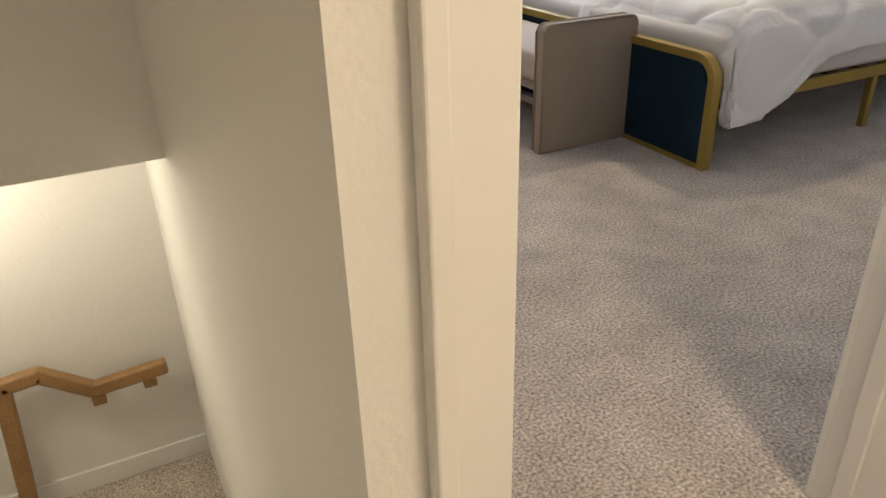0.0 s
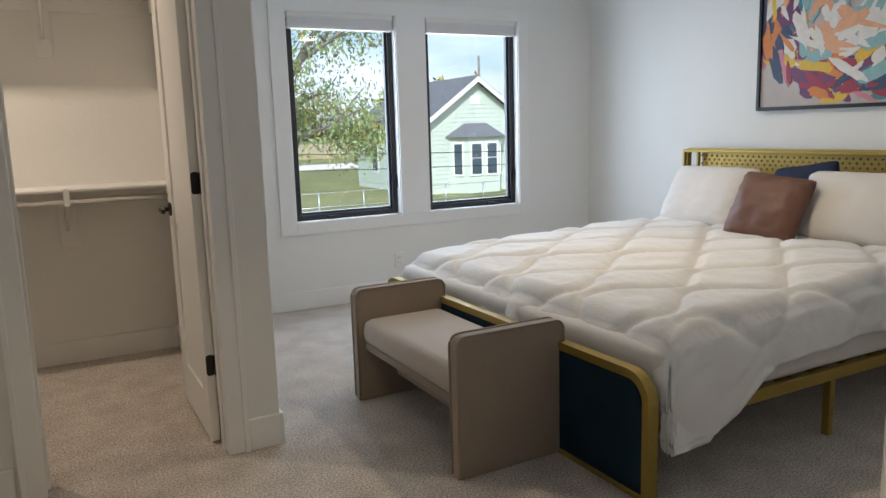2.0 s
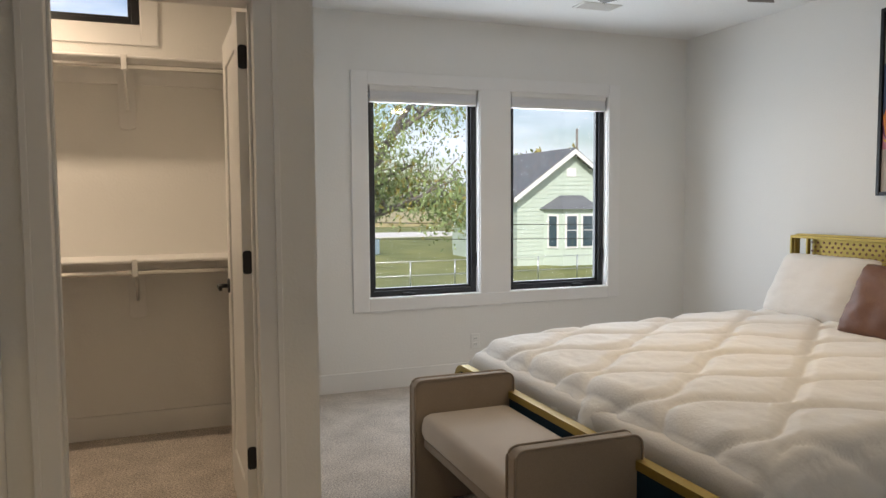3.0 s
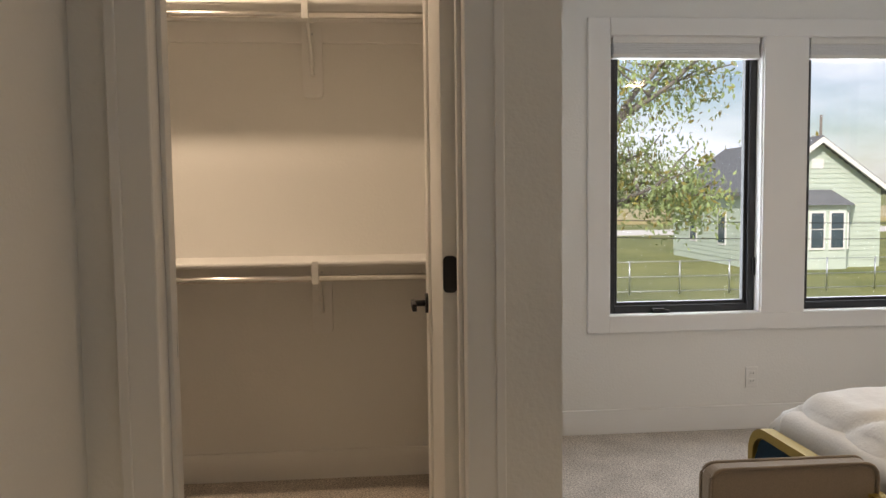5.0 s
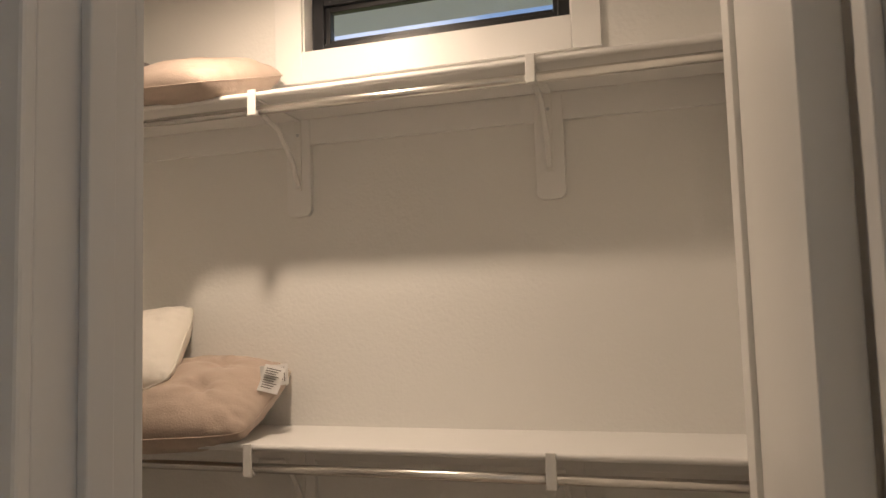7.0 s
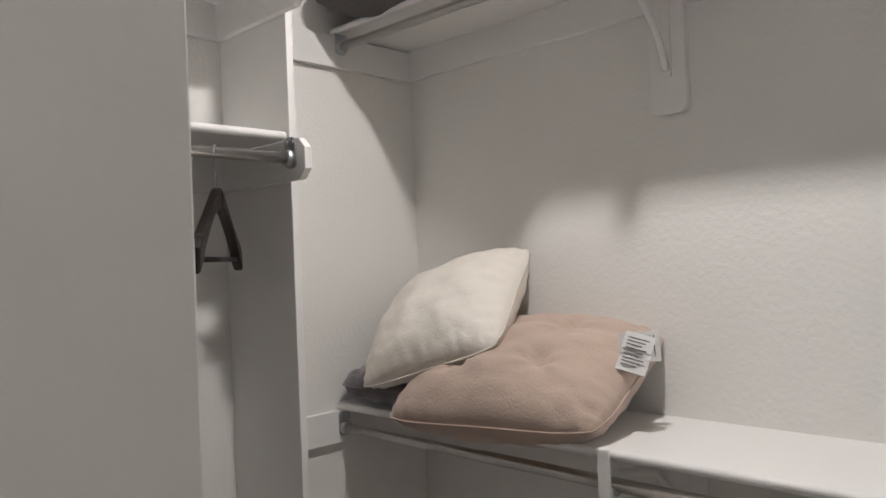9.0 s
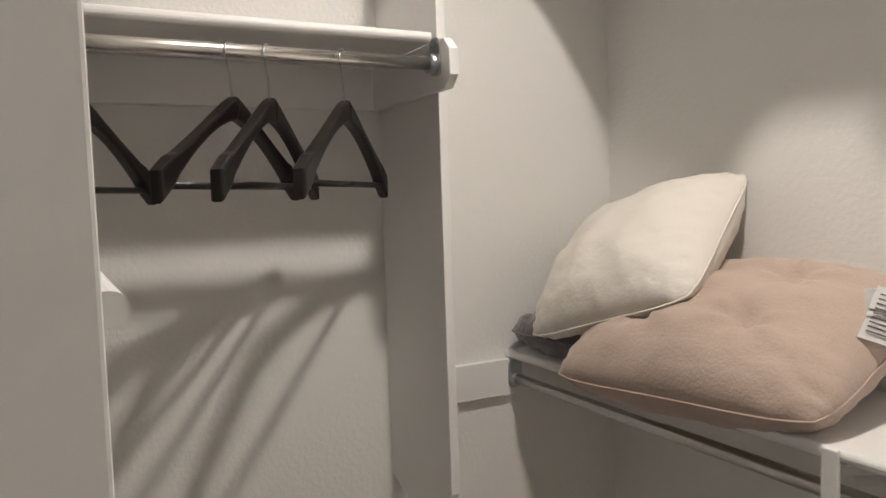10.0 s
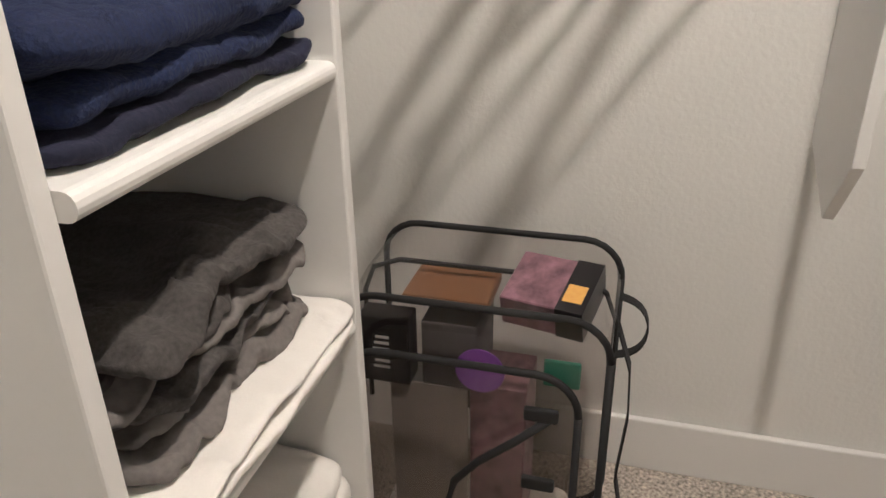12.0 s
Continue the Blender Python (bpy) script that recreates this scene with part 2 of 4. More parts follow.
def rounded(w, h, r, n=5, at=(0, 0)):
    """The outline of a rectangle with round corners about a point."""
    out = []
    for cx, cy, a0 in ((w / 2 - r, h / 2 - r, 0), (r - w / 2, h / 2 - r, 90), (r - w / 2, r - h / 2, 180), (w / 2 - r, r - h / 2, 270)):
        for i in range(n + 1):
            a = radians(a0 + 90 * i / n)
            out.append((at[0] + cx + r * math.cos(a), at[1] + cy + r * math.sin(a)))
    return out


def mesh(name, bm, mat, smooth=False):
    me = bpy.data.meshes.new(name)
    bm.normal_update()
    if smooth:
        for f in bm.faces:
            f.smooth = True
    bm.to_mesh(me)
    bm.free()
    me.materials.append(mat)
    return new(name, me)


def part(name, bm, mat, parent, label="", smooth=False):
    ob = mesh(name, bm, mat, smooth)
    if parent is not None:
        ob.parent = parent
        ob.matrix_parent_inverse = parent.matrix_basis.inverted()
    return tagged(ob, label)


def thing(name, place, label, category, group="", kind=""):
    ob = new(name)
    ob.matrix_basis = pose(*place)
    ob.empty_display_size = 0.1
    return tagged(ob, label, category, group, kind)


def slab(name, x0, x1, y0, y1, z0, z1, mat, parent=None, label="", bevel=0.0, kind="", category=""):
    bm = bmesh.new()
    box(bm, x0, x1, y0, y1, z0, z1, bevel)
    ob = part(name, bm, mat, parent, label)
    return tagged(ob, "", category, "", kind)


# ---- structure ----
H = 2.62


def wall(name, boxes, label):
    bm = bmesh.new()
    for b in boxes:
        box(bm, *b)
    ob = mesh(name, bm, WALL)
    return tagged(ob, label, "wall", "", "structure")


wall("wall_window_side", [(1.165, 2.09, 5.686, 5.84, -0.25, H), (2.945, 3.18, 5.686, 5.84, 0.64, 2.135), (4.045, 4.91, 5.686, 5.84, -0.25, H),
                          (2.09, 4.045, 5.686, 5.84, -0.25, 0.64), (2.09, 4.045, 5.686, 5.84, 2.135, H)], "white painted bedroom wall with two windows")
wall("wall_headboard", [(4.79, 4.91, 0.68, 5.686, -0.25, H)], "white painted wall behind the headboard")
wall("wall_entrance", [(0.18, 0.305, 0.68, 0.84, -0.25, H), (1.155, 4.79, 0.68, 0.84, -0.25, H), (0.305, 1.155, 0.68, 0.84, 2.075, H)], "white painted wall with the bedroom doorway")
wall("wall_stair_side", [(0.18, 0.245, 0.84, 3.44, -2.8, H)], "painted wall between bedroom and stairs")
wall("wall_closet_front", [(-1.265, 0.39, 3.44, 3.56, 0.0, H), (1.088, 1.285, 3.44, 3.56, 0.0, H), (0.39, 1.088, 3.44, 3.56, 2.075, H)], "white painted closet wall with a doorway")
wall("wall_closet_side", [(1.165, 1.285, 3.56, 5.686, 0.0, H)], "white painted closet side wall")
wall("wall_closet_end", [(-1.265, -1.145, 3.56, 5.34, 0.0, H)], "textured white closet end wall")
wall("wall_closet_back", [(-1.145, -0.26, 5.217, 5.34, 0.0, H), (0.68, 1.165, 5.217, 5.34, 0.0, H), (-0.26, 0.68, 5.217, 5.34, 0.0, 2.31), (-0.26, 0.68, 5.217, 5.34, 2.55, H)], "textured white closet back wall with a high window")
wall("wall_hall_back", [(-1.4, 2.0, -1.35, -1.23, -0.25, H), (1.9, 2.02, -1.23, 0.68, -0.25, H), (-1.42, -1.30, -1.23, 2.85, -2.8, H)], "warm white hallway walls")
wall("wall_stair_end", [(-1.42, 0.18, 2.85, 2.97, -2.8, H)], "white stairwell end wall")
wall("wall_stair_soffit", [(-1.30, 0.18, 2.02, 2.14, 0.52, H)], "painted header wall above the stairs")

bm = bmesh.new()
box(bm, 0.245, 4.79, 0.82, 5.686, -0.25, 0)
box(bm, 0.18, 1.9, -1.23, 0.82, -0.25, 0)
box(bm, -1.30, 0.18, -1.23, 0.62, -0.25, 0)
box(bm, -1.265, 1.165, 3.50, 5.34, -0.05, 0.001)
tagged(mesh("floor", bm, CARPET), "beige grey cut pile carpet", "floor", "", "structure")
bm = bmesh.new()
box(bm, -1.42, 4.91, -1.35, 5.84, H, H + 0.12)
tagged(mesh("ceiling", bm, CEIL), "flat white painted ceiling", "ceiling", "", "structure")

# stairwell landing with steps
landing = thing("staircase", (-0.6, 2.0, -0.95), "carpeted stairs going down to a landing", "stairs", "", "structure")
slab("landing", -1.30, 0.18, 1.75, 2.85, -1.25, -1.07, CARPET, landing)
for i in range(5):
    slab("step", -1.30, 0.18, 0.62 + 0.226 * i, 0.62 + 0.226 * (i + 1), -1.25, -0.178 - 0.178 * i, CARPET, landing)
slab("baseboard", -1.30, 0.18, 2.836, 2.85, -1.07, -0.978, TRIM, None, "white stair baseboard", 0.003, "structure", "baseboard")
rail = thing("handrail", (-0.5, 2.77, -0.3), "oak handrail with a kinked run on the stair wall", "handrail")
bm = bmesh.new()
for a, b in (((0.08, -0.545), (-0.175, -0.56)), ((-0.175, -0.56), (-0.33, -0.44)), ((-0.33, -0.44), (-0.45, -0.45)), ((-0.45, -0.45), (-0.50, -1.07))):
    d = Vector((b[0] - a[0], 0, b[1] - a[1]))
    ang = math.degrees(math.atan2(d.z, -d.x))
    box(bm, -0.012, d.length + 0.012, -0.022, 0.022, -0.03, 0.03, 0.012, 3, Matrix.Translation((a[0], 2.77, a[1])) @ Matrix.Rotation(radians(180) - math.atan2(d.z, d.x) + radians(180), 4, "Y"))
part("rail", bm, OAK, rail)
for x, z in ((0.02, -0.59), (-0.165, -0.605)):
    slab("bracket", x - 0.025, x + 0.025, 2.76, 2.85, z - 0.03, z + 0.02, OAK, rail, "", 0.006)


def baseboard(x0, x1, y0, y1):
    bm = bmesh.new()
    box(bm, x0, x1, y0, y1, 0.0, 0.135, 0.004)
    tagged(mesh("baseboard", bm, TRIM), "flat white painted baseboard", "baseboard", "", "structure")


baseboard(1.285, 4.79, 5.67, 5.686)
baseboard(4.774, 4.79, 0.84, 5.67)
baseboard(1.285, 1.301, 3.424, 5.67)
baseboard(1.155, 1.285, 3.424, 3.44)
baseboard(0.261, 0.314, 3.424, 3.44)
baseboard(0.245, 0.261, 0.868, 3.424)
baseboard(-1.145, -1.129, 3.56, 5.217)
baseboard(-1.129, 1.165, 5.201, 5.217)
baseboard(1.149, 1.165, 3.56, 5.201)
baseboard(1.222, 4.774, 0.84, 0.856)
baseboard(1.222, 1.9, 0.664, 0.68)


def casing(x0, x1, y, side, z1):
    """The stepped casing round a doorway on one face of a wall."""
    w, d = 0.085, 0.017
    frame_ob = thing("trim", (x0, y, 0), "white stepped door casing", "trim", "", "structure")
    for a, b in ((x0 - w, x0), (x1, x1 + w)):
        inner = b if a < x0 else a
        bm = bmesh.new()
        box(bm, a, b, min(y, y + side * d), max(y, y + side * d), 0, z1 + w, 0.004)
        o = (a, a + 0.022) if a < x0 else (b - 0.022, b)
        box(bm, o[0], o[1], min(y + side * d, y + side * (d + 0.008)), max(y + side * d, y + side * (d + 0.008)), 0, z1 + w, 0.003)
        part("casing", bm, TRIM, frame_ob)
    bm = bmesh.new()
    box(bm, x0, x1, min(y, y + side * d), max(y, y + side * d), z1, z1 + w, 0.004)
    part("casing_head", bm, TRIM, frame_ob)


def jamb(x0, x1, y0, y1, z1, stop):
    j = thing("door_jamb", (x0, y0, 0), "white door jamb with stop", "door frame", "", "structure")
    slab("jamb_side", x0 - 0.018, x0, y0 - 0.002, y1 + 0.002, 0, z1, TRIM, j, "", 0.002)
    slab("jamb_side", x1, x1 + 0.018, y0 - 0.002, y1 + 0.002, 0, z1, TRIM, j, "", 0.002)
    slab("jamb_head", x0 - 0.018, x1 + 0.018, y0 - 0.002, y1 + 0.002, z1, z1 + 0.018, TRIM, j, "", 0.002)
    for a, b in ((x0, x0 + 0.011), (x1 - 0.011, x1)):
        slab("stop", a, b, stop - 0.035, stop, 0, z1, TRIM, j, "", 0.002)
    return j


j1 = jamb(0.325, 1.135, 0.68, 0.84, 2.05, 0.80)
casing(0.325, 1.135, 0.68, -1, 2.05)
casing(0.325, 1.135, 0.84, 1, 2.05)
j2 = jamb(0.41, 1.068, 3.44, 3.56, 2.05, 3.523)
casing(0.41, 1.068, 3.44, -1, 2.05)
casing(0.41, 1.068, 3.56, 1, 2.05)


def strike_plate(parent, x, y, z, side):
    bm = bmesh.new()
    prism(bm, rounded(0.032, 0.062, 0.006, 3, (y, z)), "x", x - 0.002 * (side < 0), x + 0.002 * (side > 0))
    p = part("strike_plate", bm, BLACK, parent, "black strike plate")
    slab("latch_hole", x + side * 0.0015, x + side * 0.0035, y - 0.006, y + 0.008, z - 0.014, z + 0.014, OAK, p)


strike_plate(j1, 1.135, 0.822, 0.925, -1)
strike_plate(j2, 0.41, 3.54, 0.955, 1)


def door(name, hinge, width, height, side, label):
    """An open two panel door; hinge is its room-side corner. side 1: slab lies to +x of the hinge line."""
    hx, hy = hinge
    x0, x1 = (hx + 0.003, hx + 0.040) if side > 0 else (hx - 0.040, hx - 0.003)
    d = thing(name, (hx, hy, 0.012), label, "door")
    y0, y1, z0, z1 = hy + 0.004, hy + width, 0.012, height
    bm = bmesh.new()
    st, rl, ml = 0.115, 0.115, 0.20
    box(bm, x0, x1, y0, y0 + st, z0, z1, 0.002)
    box(bm, x0, x1, y1 - st, y1, z0, z1, 0.002)
    for a, b in ((z0, z0 + ml), (z1 - rl, z1)):
        box(bm, x0, x1, y0 + st, y1 - st, a, b, 0.002)
    part("slab_frame", bm, DOORM, d)
    bm = bmesh.new()
    box(bm, x0 + 0.009, x1 - 0.009, y0 + st - 0.002, y1 - st + 0.002, z0 + ml - 0.002, z1 - rl + 0.002, 0.002)
    part("panel", bm, DOORM, d)
    for z in (0.345, 1.105 if side < 0 else 1.09, 1.875):
        bm = bmesh.new()
        cx = (x0 + 0.018 if side > 0 else x1 - 0.018)
        prism(bm, rounded(0.034, 0.089, 0.012, 4, (cx, z)), "y", y0 - 0.003, y0 + 0.0005)
        h = part("hinge", bm, BLACK, d, "black butt hinge")
        bm = bmesh.new()
        tube(bm, [(hx, hy - 0.004, z - 0.045), (hx, hy - 0.004, z + 0.045)], 0.006)
        part("knuckle", bm, BLACK, h)
        bm = bmesh.new()
        for dz in (-0.028, 0, 0.028):
            tube(bm, [(cx + 0.006 * side * (1 if dz else -0.6), y0 - 0.0042, z + dz), (cx + 0.006 * side * (1 if dz else -0.6), y0 - 0.0025, z + dz)], 0.003, 8)
        part("screw", bm, BLACK, h)
    for face in (x0, x1):
        s = -1 if face == x0 else 1
        ly, lz = y1 - 0.062, (0.955 if side < 0 else 0.935)
        bm = bmesh.new()
        tube(bm, [(face, ly, lz), (face + s * 0.008, ly, lz)], 0.032, 24)
        tube(bm, [(face + s * 0.006, ly, lz), (face + s * 0.048, ly, lz)], 0.010, 12)
        k = part("lever", bm, BLACK, d, "black door lever")
        bm = bmesh.new()
        box(bm, min(face + s * 0.040, face + s * 0.054), max(face + s * 0.040, face + s * 0.054), ly - 0.105, ly + 0.012, lz - 0.011, lz + 0.011, 0.003)
        part("lever_arm", bm, BLACK, k)
    return d


door("door_1", (0.325, 0.848), 0.80, 2.04, 1, "white two panel bedroom door standing open")
door("door_2", (1.068, 3.578), 0.645, 2.04, -1, "white panelled closet door standing open")


# ---- windows ----
def casement(name, x0, x1, z0, z1, y, label, shade=True, lock=1):
    w = thing(name, ((x0 + x1) / 2, y, z0), label, "window", "", "structure")
    f = 0.045
    fr = part("window_frame", frame_bm(x0, x1, z0, z1, y, y + 0.07, f), FRAME, w, "black window frame")
    part("sash", frame_bm(x0 + f - 0.004, x1 - f + 0.004, z0 + f - 0.004, z1 - f + 0.004, y + 0.018, y + 0.052, 0.022), FRAME, w)
    bm = bmesh.new()
    box(bm, x0 + f, x1 - f, y + 0.030, y + 0.036, z0 + f, z1 - f)
    pane = part("pane", bm, GLASS, w)
    pane.visible_shadow = False
    if shade:
        lock_x = x0 + 0.30 if lock > 0 else x1 - 0.24
        bm = bmesh.new()
        box(bm, lock_x - 0.05, lock_x + 0.05, y - 0.022, y, z0 + 0.004, z0 + 0.022, 0.006)
        box(bm, lock_x - 0.055, lock_x + 0.02, y - 0.028, y - 0.012, z0 + 0.02, z0 + 0.032, 0.005)
        part("crank_handle", bm, BLACK, w)
        bm = bmesh.new()
        box(bm, x1 - 0.02, x1 - 0.004, y - 0.014, y, z0 + 0.20, z0 + 0.30, 0.004)
        part("lock_lever", bm, BLACK, w)
    return w


def frame_bm(x0, x1, z0, z1, y0, y1, f):
    bm = bmesh.new()
    box(bm, x0, x0 + f, y0, y1, z0, z1, 0.003)
    box(bm, x1 - f, x1, y0, y1, z0, z1, 0.003)
    box(bm, x0 + f, x1 - f, y0, y1, z0, z0 + f, 0.003)
    box(bm, x0 + f, x1 - f, y0, y1, z1 - f, z1, 0.003)
    return bm


def window_shade(x0, x1, y, z0, z1):
    s = thing("window_shade", ((x0 + x1) / 2, y, z0), "white cellular shade drawn up to the window head", "blind", "window shades")
    slab("head_rail", x0, x1, y - 0.03, y + 0.02, z1 - 0.035, z1, PLASTIC, s, "", 0.005)
    n = 6
    for i in range(n):
        a = z0 + 0.022 + (z1 - 0.035 - z0 - 0.022) * i / n
        b = z0 + 0.022 + (z1 - 0.035 - z0 - 0.022) * (i + 1) / n
        slab("pleat", x0 + 0.004, x1 - 0.004, y - 0.026, y + 0.016, a, b - 0.0006, SHADE, s, "", 0.0035)
    slab("bottom_rail", x0 + 0.002, x1 - 0.002, y - 0.028, y + 0.018, z0, z0 + 0.022, PLASTIC, s, "", 0.004)


casement("window_1", 2.10, 2.938, 0.645, 2.13, 5.735, "black framed casement window overlooking a lawn")
casement("window_2", 3.188, 4.035, 0.645, 2.13, 5.735, "black framed casement window facing a neighbouring house", True, -1)
window_shade(2.115, 2.923, 5.715, 2.015, 2.128)
window_shade(3.203, 4.02, 5.715, 2.015, 2.128)
wt = thing("trim", (3.2, 5.68, 0.6), "flat white window casing boards", "trim", "", "structure")
for x0, x1, z0, z1 in ((1.978, 2.095, 0.555, 2.222), (2.94, 3.185, 0.645, 2.13), (4.04, 4.14, 0.555, 2.222), (2.095, 4.04, 0.555, 0.645), (2.095, 4.04, 2.13, 2.222)):
    slab("casing", x0, x1, 5.668, 5.686, z0, z1, TRIM, wt, "", 0.003)
for x0, x1 in ((2.09, 2.945), (3.18, 4.045)):
    slab("reveal", x0, x0 + 0.012, 5.68, 5.736, 0.652, 2.125, TRIM, wt)
    slab("reveal", x1 - 0.012, x1, 5.68, 5.736, 0.652, 2.125, TRIM, wt)
    slab("window_sill", x0, x1, 5.672, 5.736, 0.635, 0.65, TRIM, wt, "", 0.003)
    slab("reveal", x0, x1, 5.68, 5.736, 2.125, 2.137, TRIM, wt)
casement("window_3", -0.25, 0.67, 2.315, 2.545, 5.275, "high black framed closet window", False)
wt = thing("trim", (0.2, 5.21, 2.2), "flat white closet window casing", "trim", "", "structure")
for x0, x1, z0, z1 in ((-0.36, -0.255, 2.205, 2.615), (0.675, 0.765, 2.205, 2.615), (-0.255, 0.675, 2.205, 2.315), (-0.255, 0.675, 2.55, 2.615)):
    slab("casing", x0, x1, 5.200, 5.217, z0, z1, TRIM, wt, "", 0.003)
slab("window_sill", -0.26, 0.68, 5.204, 5.276, 2.303, 2.316, TRIM, wt, "", 0.003)
slab("reveal", -0.26, -0.25, 5.215, 5.276, 2.316, 2.55, TRIM, wt)
slab("reveal", 0.67, 0.68, 5.215, 5.276, 2.316, 2.55, TRIM, wt)

ou = thing("wall_outlet", (2.95, 5.68, 0.30), "white double socket on the window wall", "outlet")
slab("cover_plate", 2.865, 2.935, 5.679, 5.686, 0.23, 0.344, PLASTIC, ou, "", 0.003)
for z in (0.265, 0.309):
    s = slab("socket", 2.883, 2.917, 5.6765, 5.68, z - 0.014, z + 0.014, PLASTIC, ou, "", 0.0015)
    for dx in (-0.007, 0.007):
        slab("slot", 2.90 + dx - 0.0012, 2.90 + dx + 0.0012, 5.6755, 5.6775, z - 0.005, z + 0.006, BLACK, s)


# ---- soft things ----
def cushion(name, w, h, d, mat, m, label, puffy=0.45, wrinkle=0.012, seed=0, tufts=(), pinch=0.10, category="cushion", n=30, group="", gather=0.0):
    """A filled cushion with drawn-in sides, pointed corners and creases; w along x, h along z, d thick along y."""
    bm = bmesh.new()
    grids = []
    for side in (-1, 1):
        g = []
        for i in range(n + 1):
            row = []
            for j in range(n + 1):
                u, v = 2 * i / n - 1, 2 * j / n - 1
                fu, fv = 1 - abs(u) ** 2.4, 1 - abs(v) ** 2.4
                t = max(0, fu * fv) ** puffy
                x = u * (1 - pinch * (1 - v * v) * abs(u) ** 2 - 0.11 * u * u * v ** 4) * w / 2
                z = v * (1 - pinch * (1 - u * u) * abs(v) ** 2 - 0.11 * v * v * u ** 4) * h / 2
                q = Vector((u * 2.2, v * 2.2, seed * 7.3 + side))
                edge = (abs(u) ** 3 + abs(v) ** 3)
                dent = noise.noise(q * 1.3) * 0.06 * d * t
                ripple = (noise.noise(Vector((u * 7 + seed, v * 7, side))) * 0.5 + noise.noise(Vector((u * 16, v * 16 + seed, side))) * 0.25) * wrinkle * (0.35 + edge) * min(1, t * 3)
                y = side * (t * d / 2) + dent + ripple * side
                # gathers running in from the seams, deepest by the corners
                if gather:
                    rim = max(abs(u), abs(v))
                    along = v if abs(u) > abs(v) else u
                    near = math.exp(-((1 - rim) / 0.16) ** 2) * (0.35 + abs(along) ** 3) * min(1, (1 - rim) * 14)
                    y += side * gather * near * math.sin(along * 34 + 3 * noise.noise(Vector((along * 3, seed, side))))
                for tu, tv in tufts:
                    rr = math.hypot(u - tu, v - tv)
                    y -= side * 0.17 * d * math.exp(-(rr / 0.10) ** 2) * 0.5
                    if rr < 0.4:
                        y -= side * 0.05 * d * math.exp(-(rr / 0.25) ** 2) * abs(math.cos(3 * math.atan2(v - tv, u - tu)))
                row.append(bm.verts.new((x, y, z)))
            g.append(row)
        grids.append(g)
        for i in range(n):
            for j in range(n):
                q = (g[i][j], g[i + 1][j], g[i + 1][j + 1], g[i][j + 1])
                bm.faces.new(q if side < 0 else q[::-1])
    bmesh.ops.remove_doubles(bm, verts=bm.verts, dist=0.0008)
    ob = mesh(name, bm, mat, True)
    ob.matrix_basis = m
    tagged(ob, label, category, group)
    bm = bmesh.new()
    loop = []
    for k in range(4 * n):
        s, r = k // n, 2 * (k % n) / n - 1
        u, v = ((r, -1), (1, r), (-r, 1), (-1, -r))[s]
        x = u * (1 - pinch * (1 - v * v) * abs(u) ** 2 - 0.11 * u * u * v ** 4) * w / 2
        z = v * (1 - pinch * (1 - u * u) * abs(v) ** 2 - 0.11 * v * v * u ** 4) * h / 2
        loop.append((x, 0, z))
    tube(bm, loop + loop[:1], 0.0022, 6)
    piping = mesh("piping", bm, mat, True)
    piping.parent = ob
    return ob


def folded_stack(name, x0, x1, y0, y1, z0, layers, mats, label, seed=0, ragged=0.02, crumple=1.0):
    """Folded cloth, fold over fold, each with rolled edges, rounded corners and creases."""
    t = thing(name, ((x0 + x1) / 2, (y0 + y1) / 2, z0), label, "folded cloth")
    z = z0
    rnd = random.Random(seed)
    for i, th in enumerate(layers):
        bm = bmesh.new()
        nx, ns = 72, 64
        ax, bx = x0 + rnd.uniform(0, ragged * 2), x1 - rnd.uniform(0, ragged * 2)
        ay, by = y0 + rnd.uniform(0, ragged), y1 - rnd.uniform(0, ragged * 2.2)
        skew = rnd.uniform(-0.6, 0.6) * ragged
        rows = []
        for a in range(nx + 1):
            fx = a / nx
            e = min(1.0, abs(2 * fx - 1))
            plan = max(0.02, 1 - e ** 16) ** 0.5
            thick = max(0.02, 1 - e ** 14) ** 0.5
            row = []
            for k in range(ns):
                ang = 2 * math.pi * k / ns
                c, sn = math.cos(ang), math.sin(ang)
                half = (by - ay) / 2 * (0.72 + 0.28 * plan)
                yy = (ay + by) / 2 + skew * (2 * fx - 1) + half * math.copysign(abs(c) ** 0.35, c)
                x = ax + (bx - ax) * fx
                zz = th / 2 * math.copysign(abs(sn) ** 0.7, sn)
                q = Vector((x * 9, yy * 9, seed * 3 + i * 5))
                ridge = 1 - abs(noise.noise(Vector((x * 13 + yy * 5, yy * 11 - x * 4, seed + i * 2.7)))) * 2
                yy += noise.noise(q + Vector((0, 0, zz * 14))) * 0.016 * crumple * (1.4 if c > 0.5 else 0.6)
                x += noise.noise(q * 0.8 + Vector((4, 2, zz * 9))) * 0.018 * crumple * e ** 3
                zz += (noise.noise(q * 1.7) * 0.010 + noise.noise(q * 4) * 0.006 + (ridge - 0.6) * 0.008 + noise.noise(q * 9) * 0.003) * crumple
                row.append(bm.verts.new((x, yy, max(z + th / 2 + zz * thick, z0 + 0.001))))
            rows.append(row)
        for u, v in zip(rows, rows[1:]):
            for k in range(ns):
                bm.faces.new((u[k], u[(k + 1) % ns], v[(k + 1) % ns], v[k]))
        bm.faces.new(rows[0][::-1])
        bm.faces.new(rows[-1])
        part("fold", bm, mats[i % len(mats)], t, "", True)
        z += th * 0.9
    return t


# ---- bed ----
FX, HX, BY0, BY1 = 2.23, 4.62, 2.26, 4.36
bed = thing("bed_frame", (3.4, 3.3, 0), "gold metal bed frame with dark teal velvet panels", "bed")


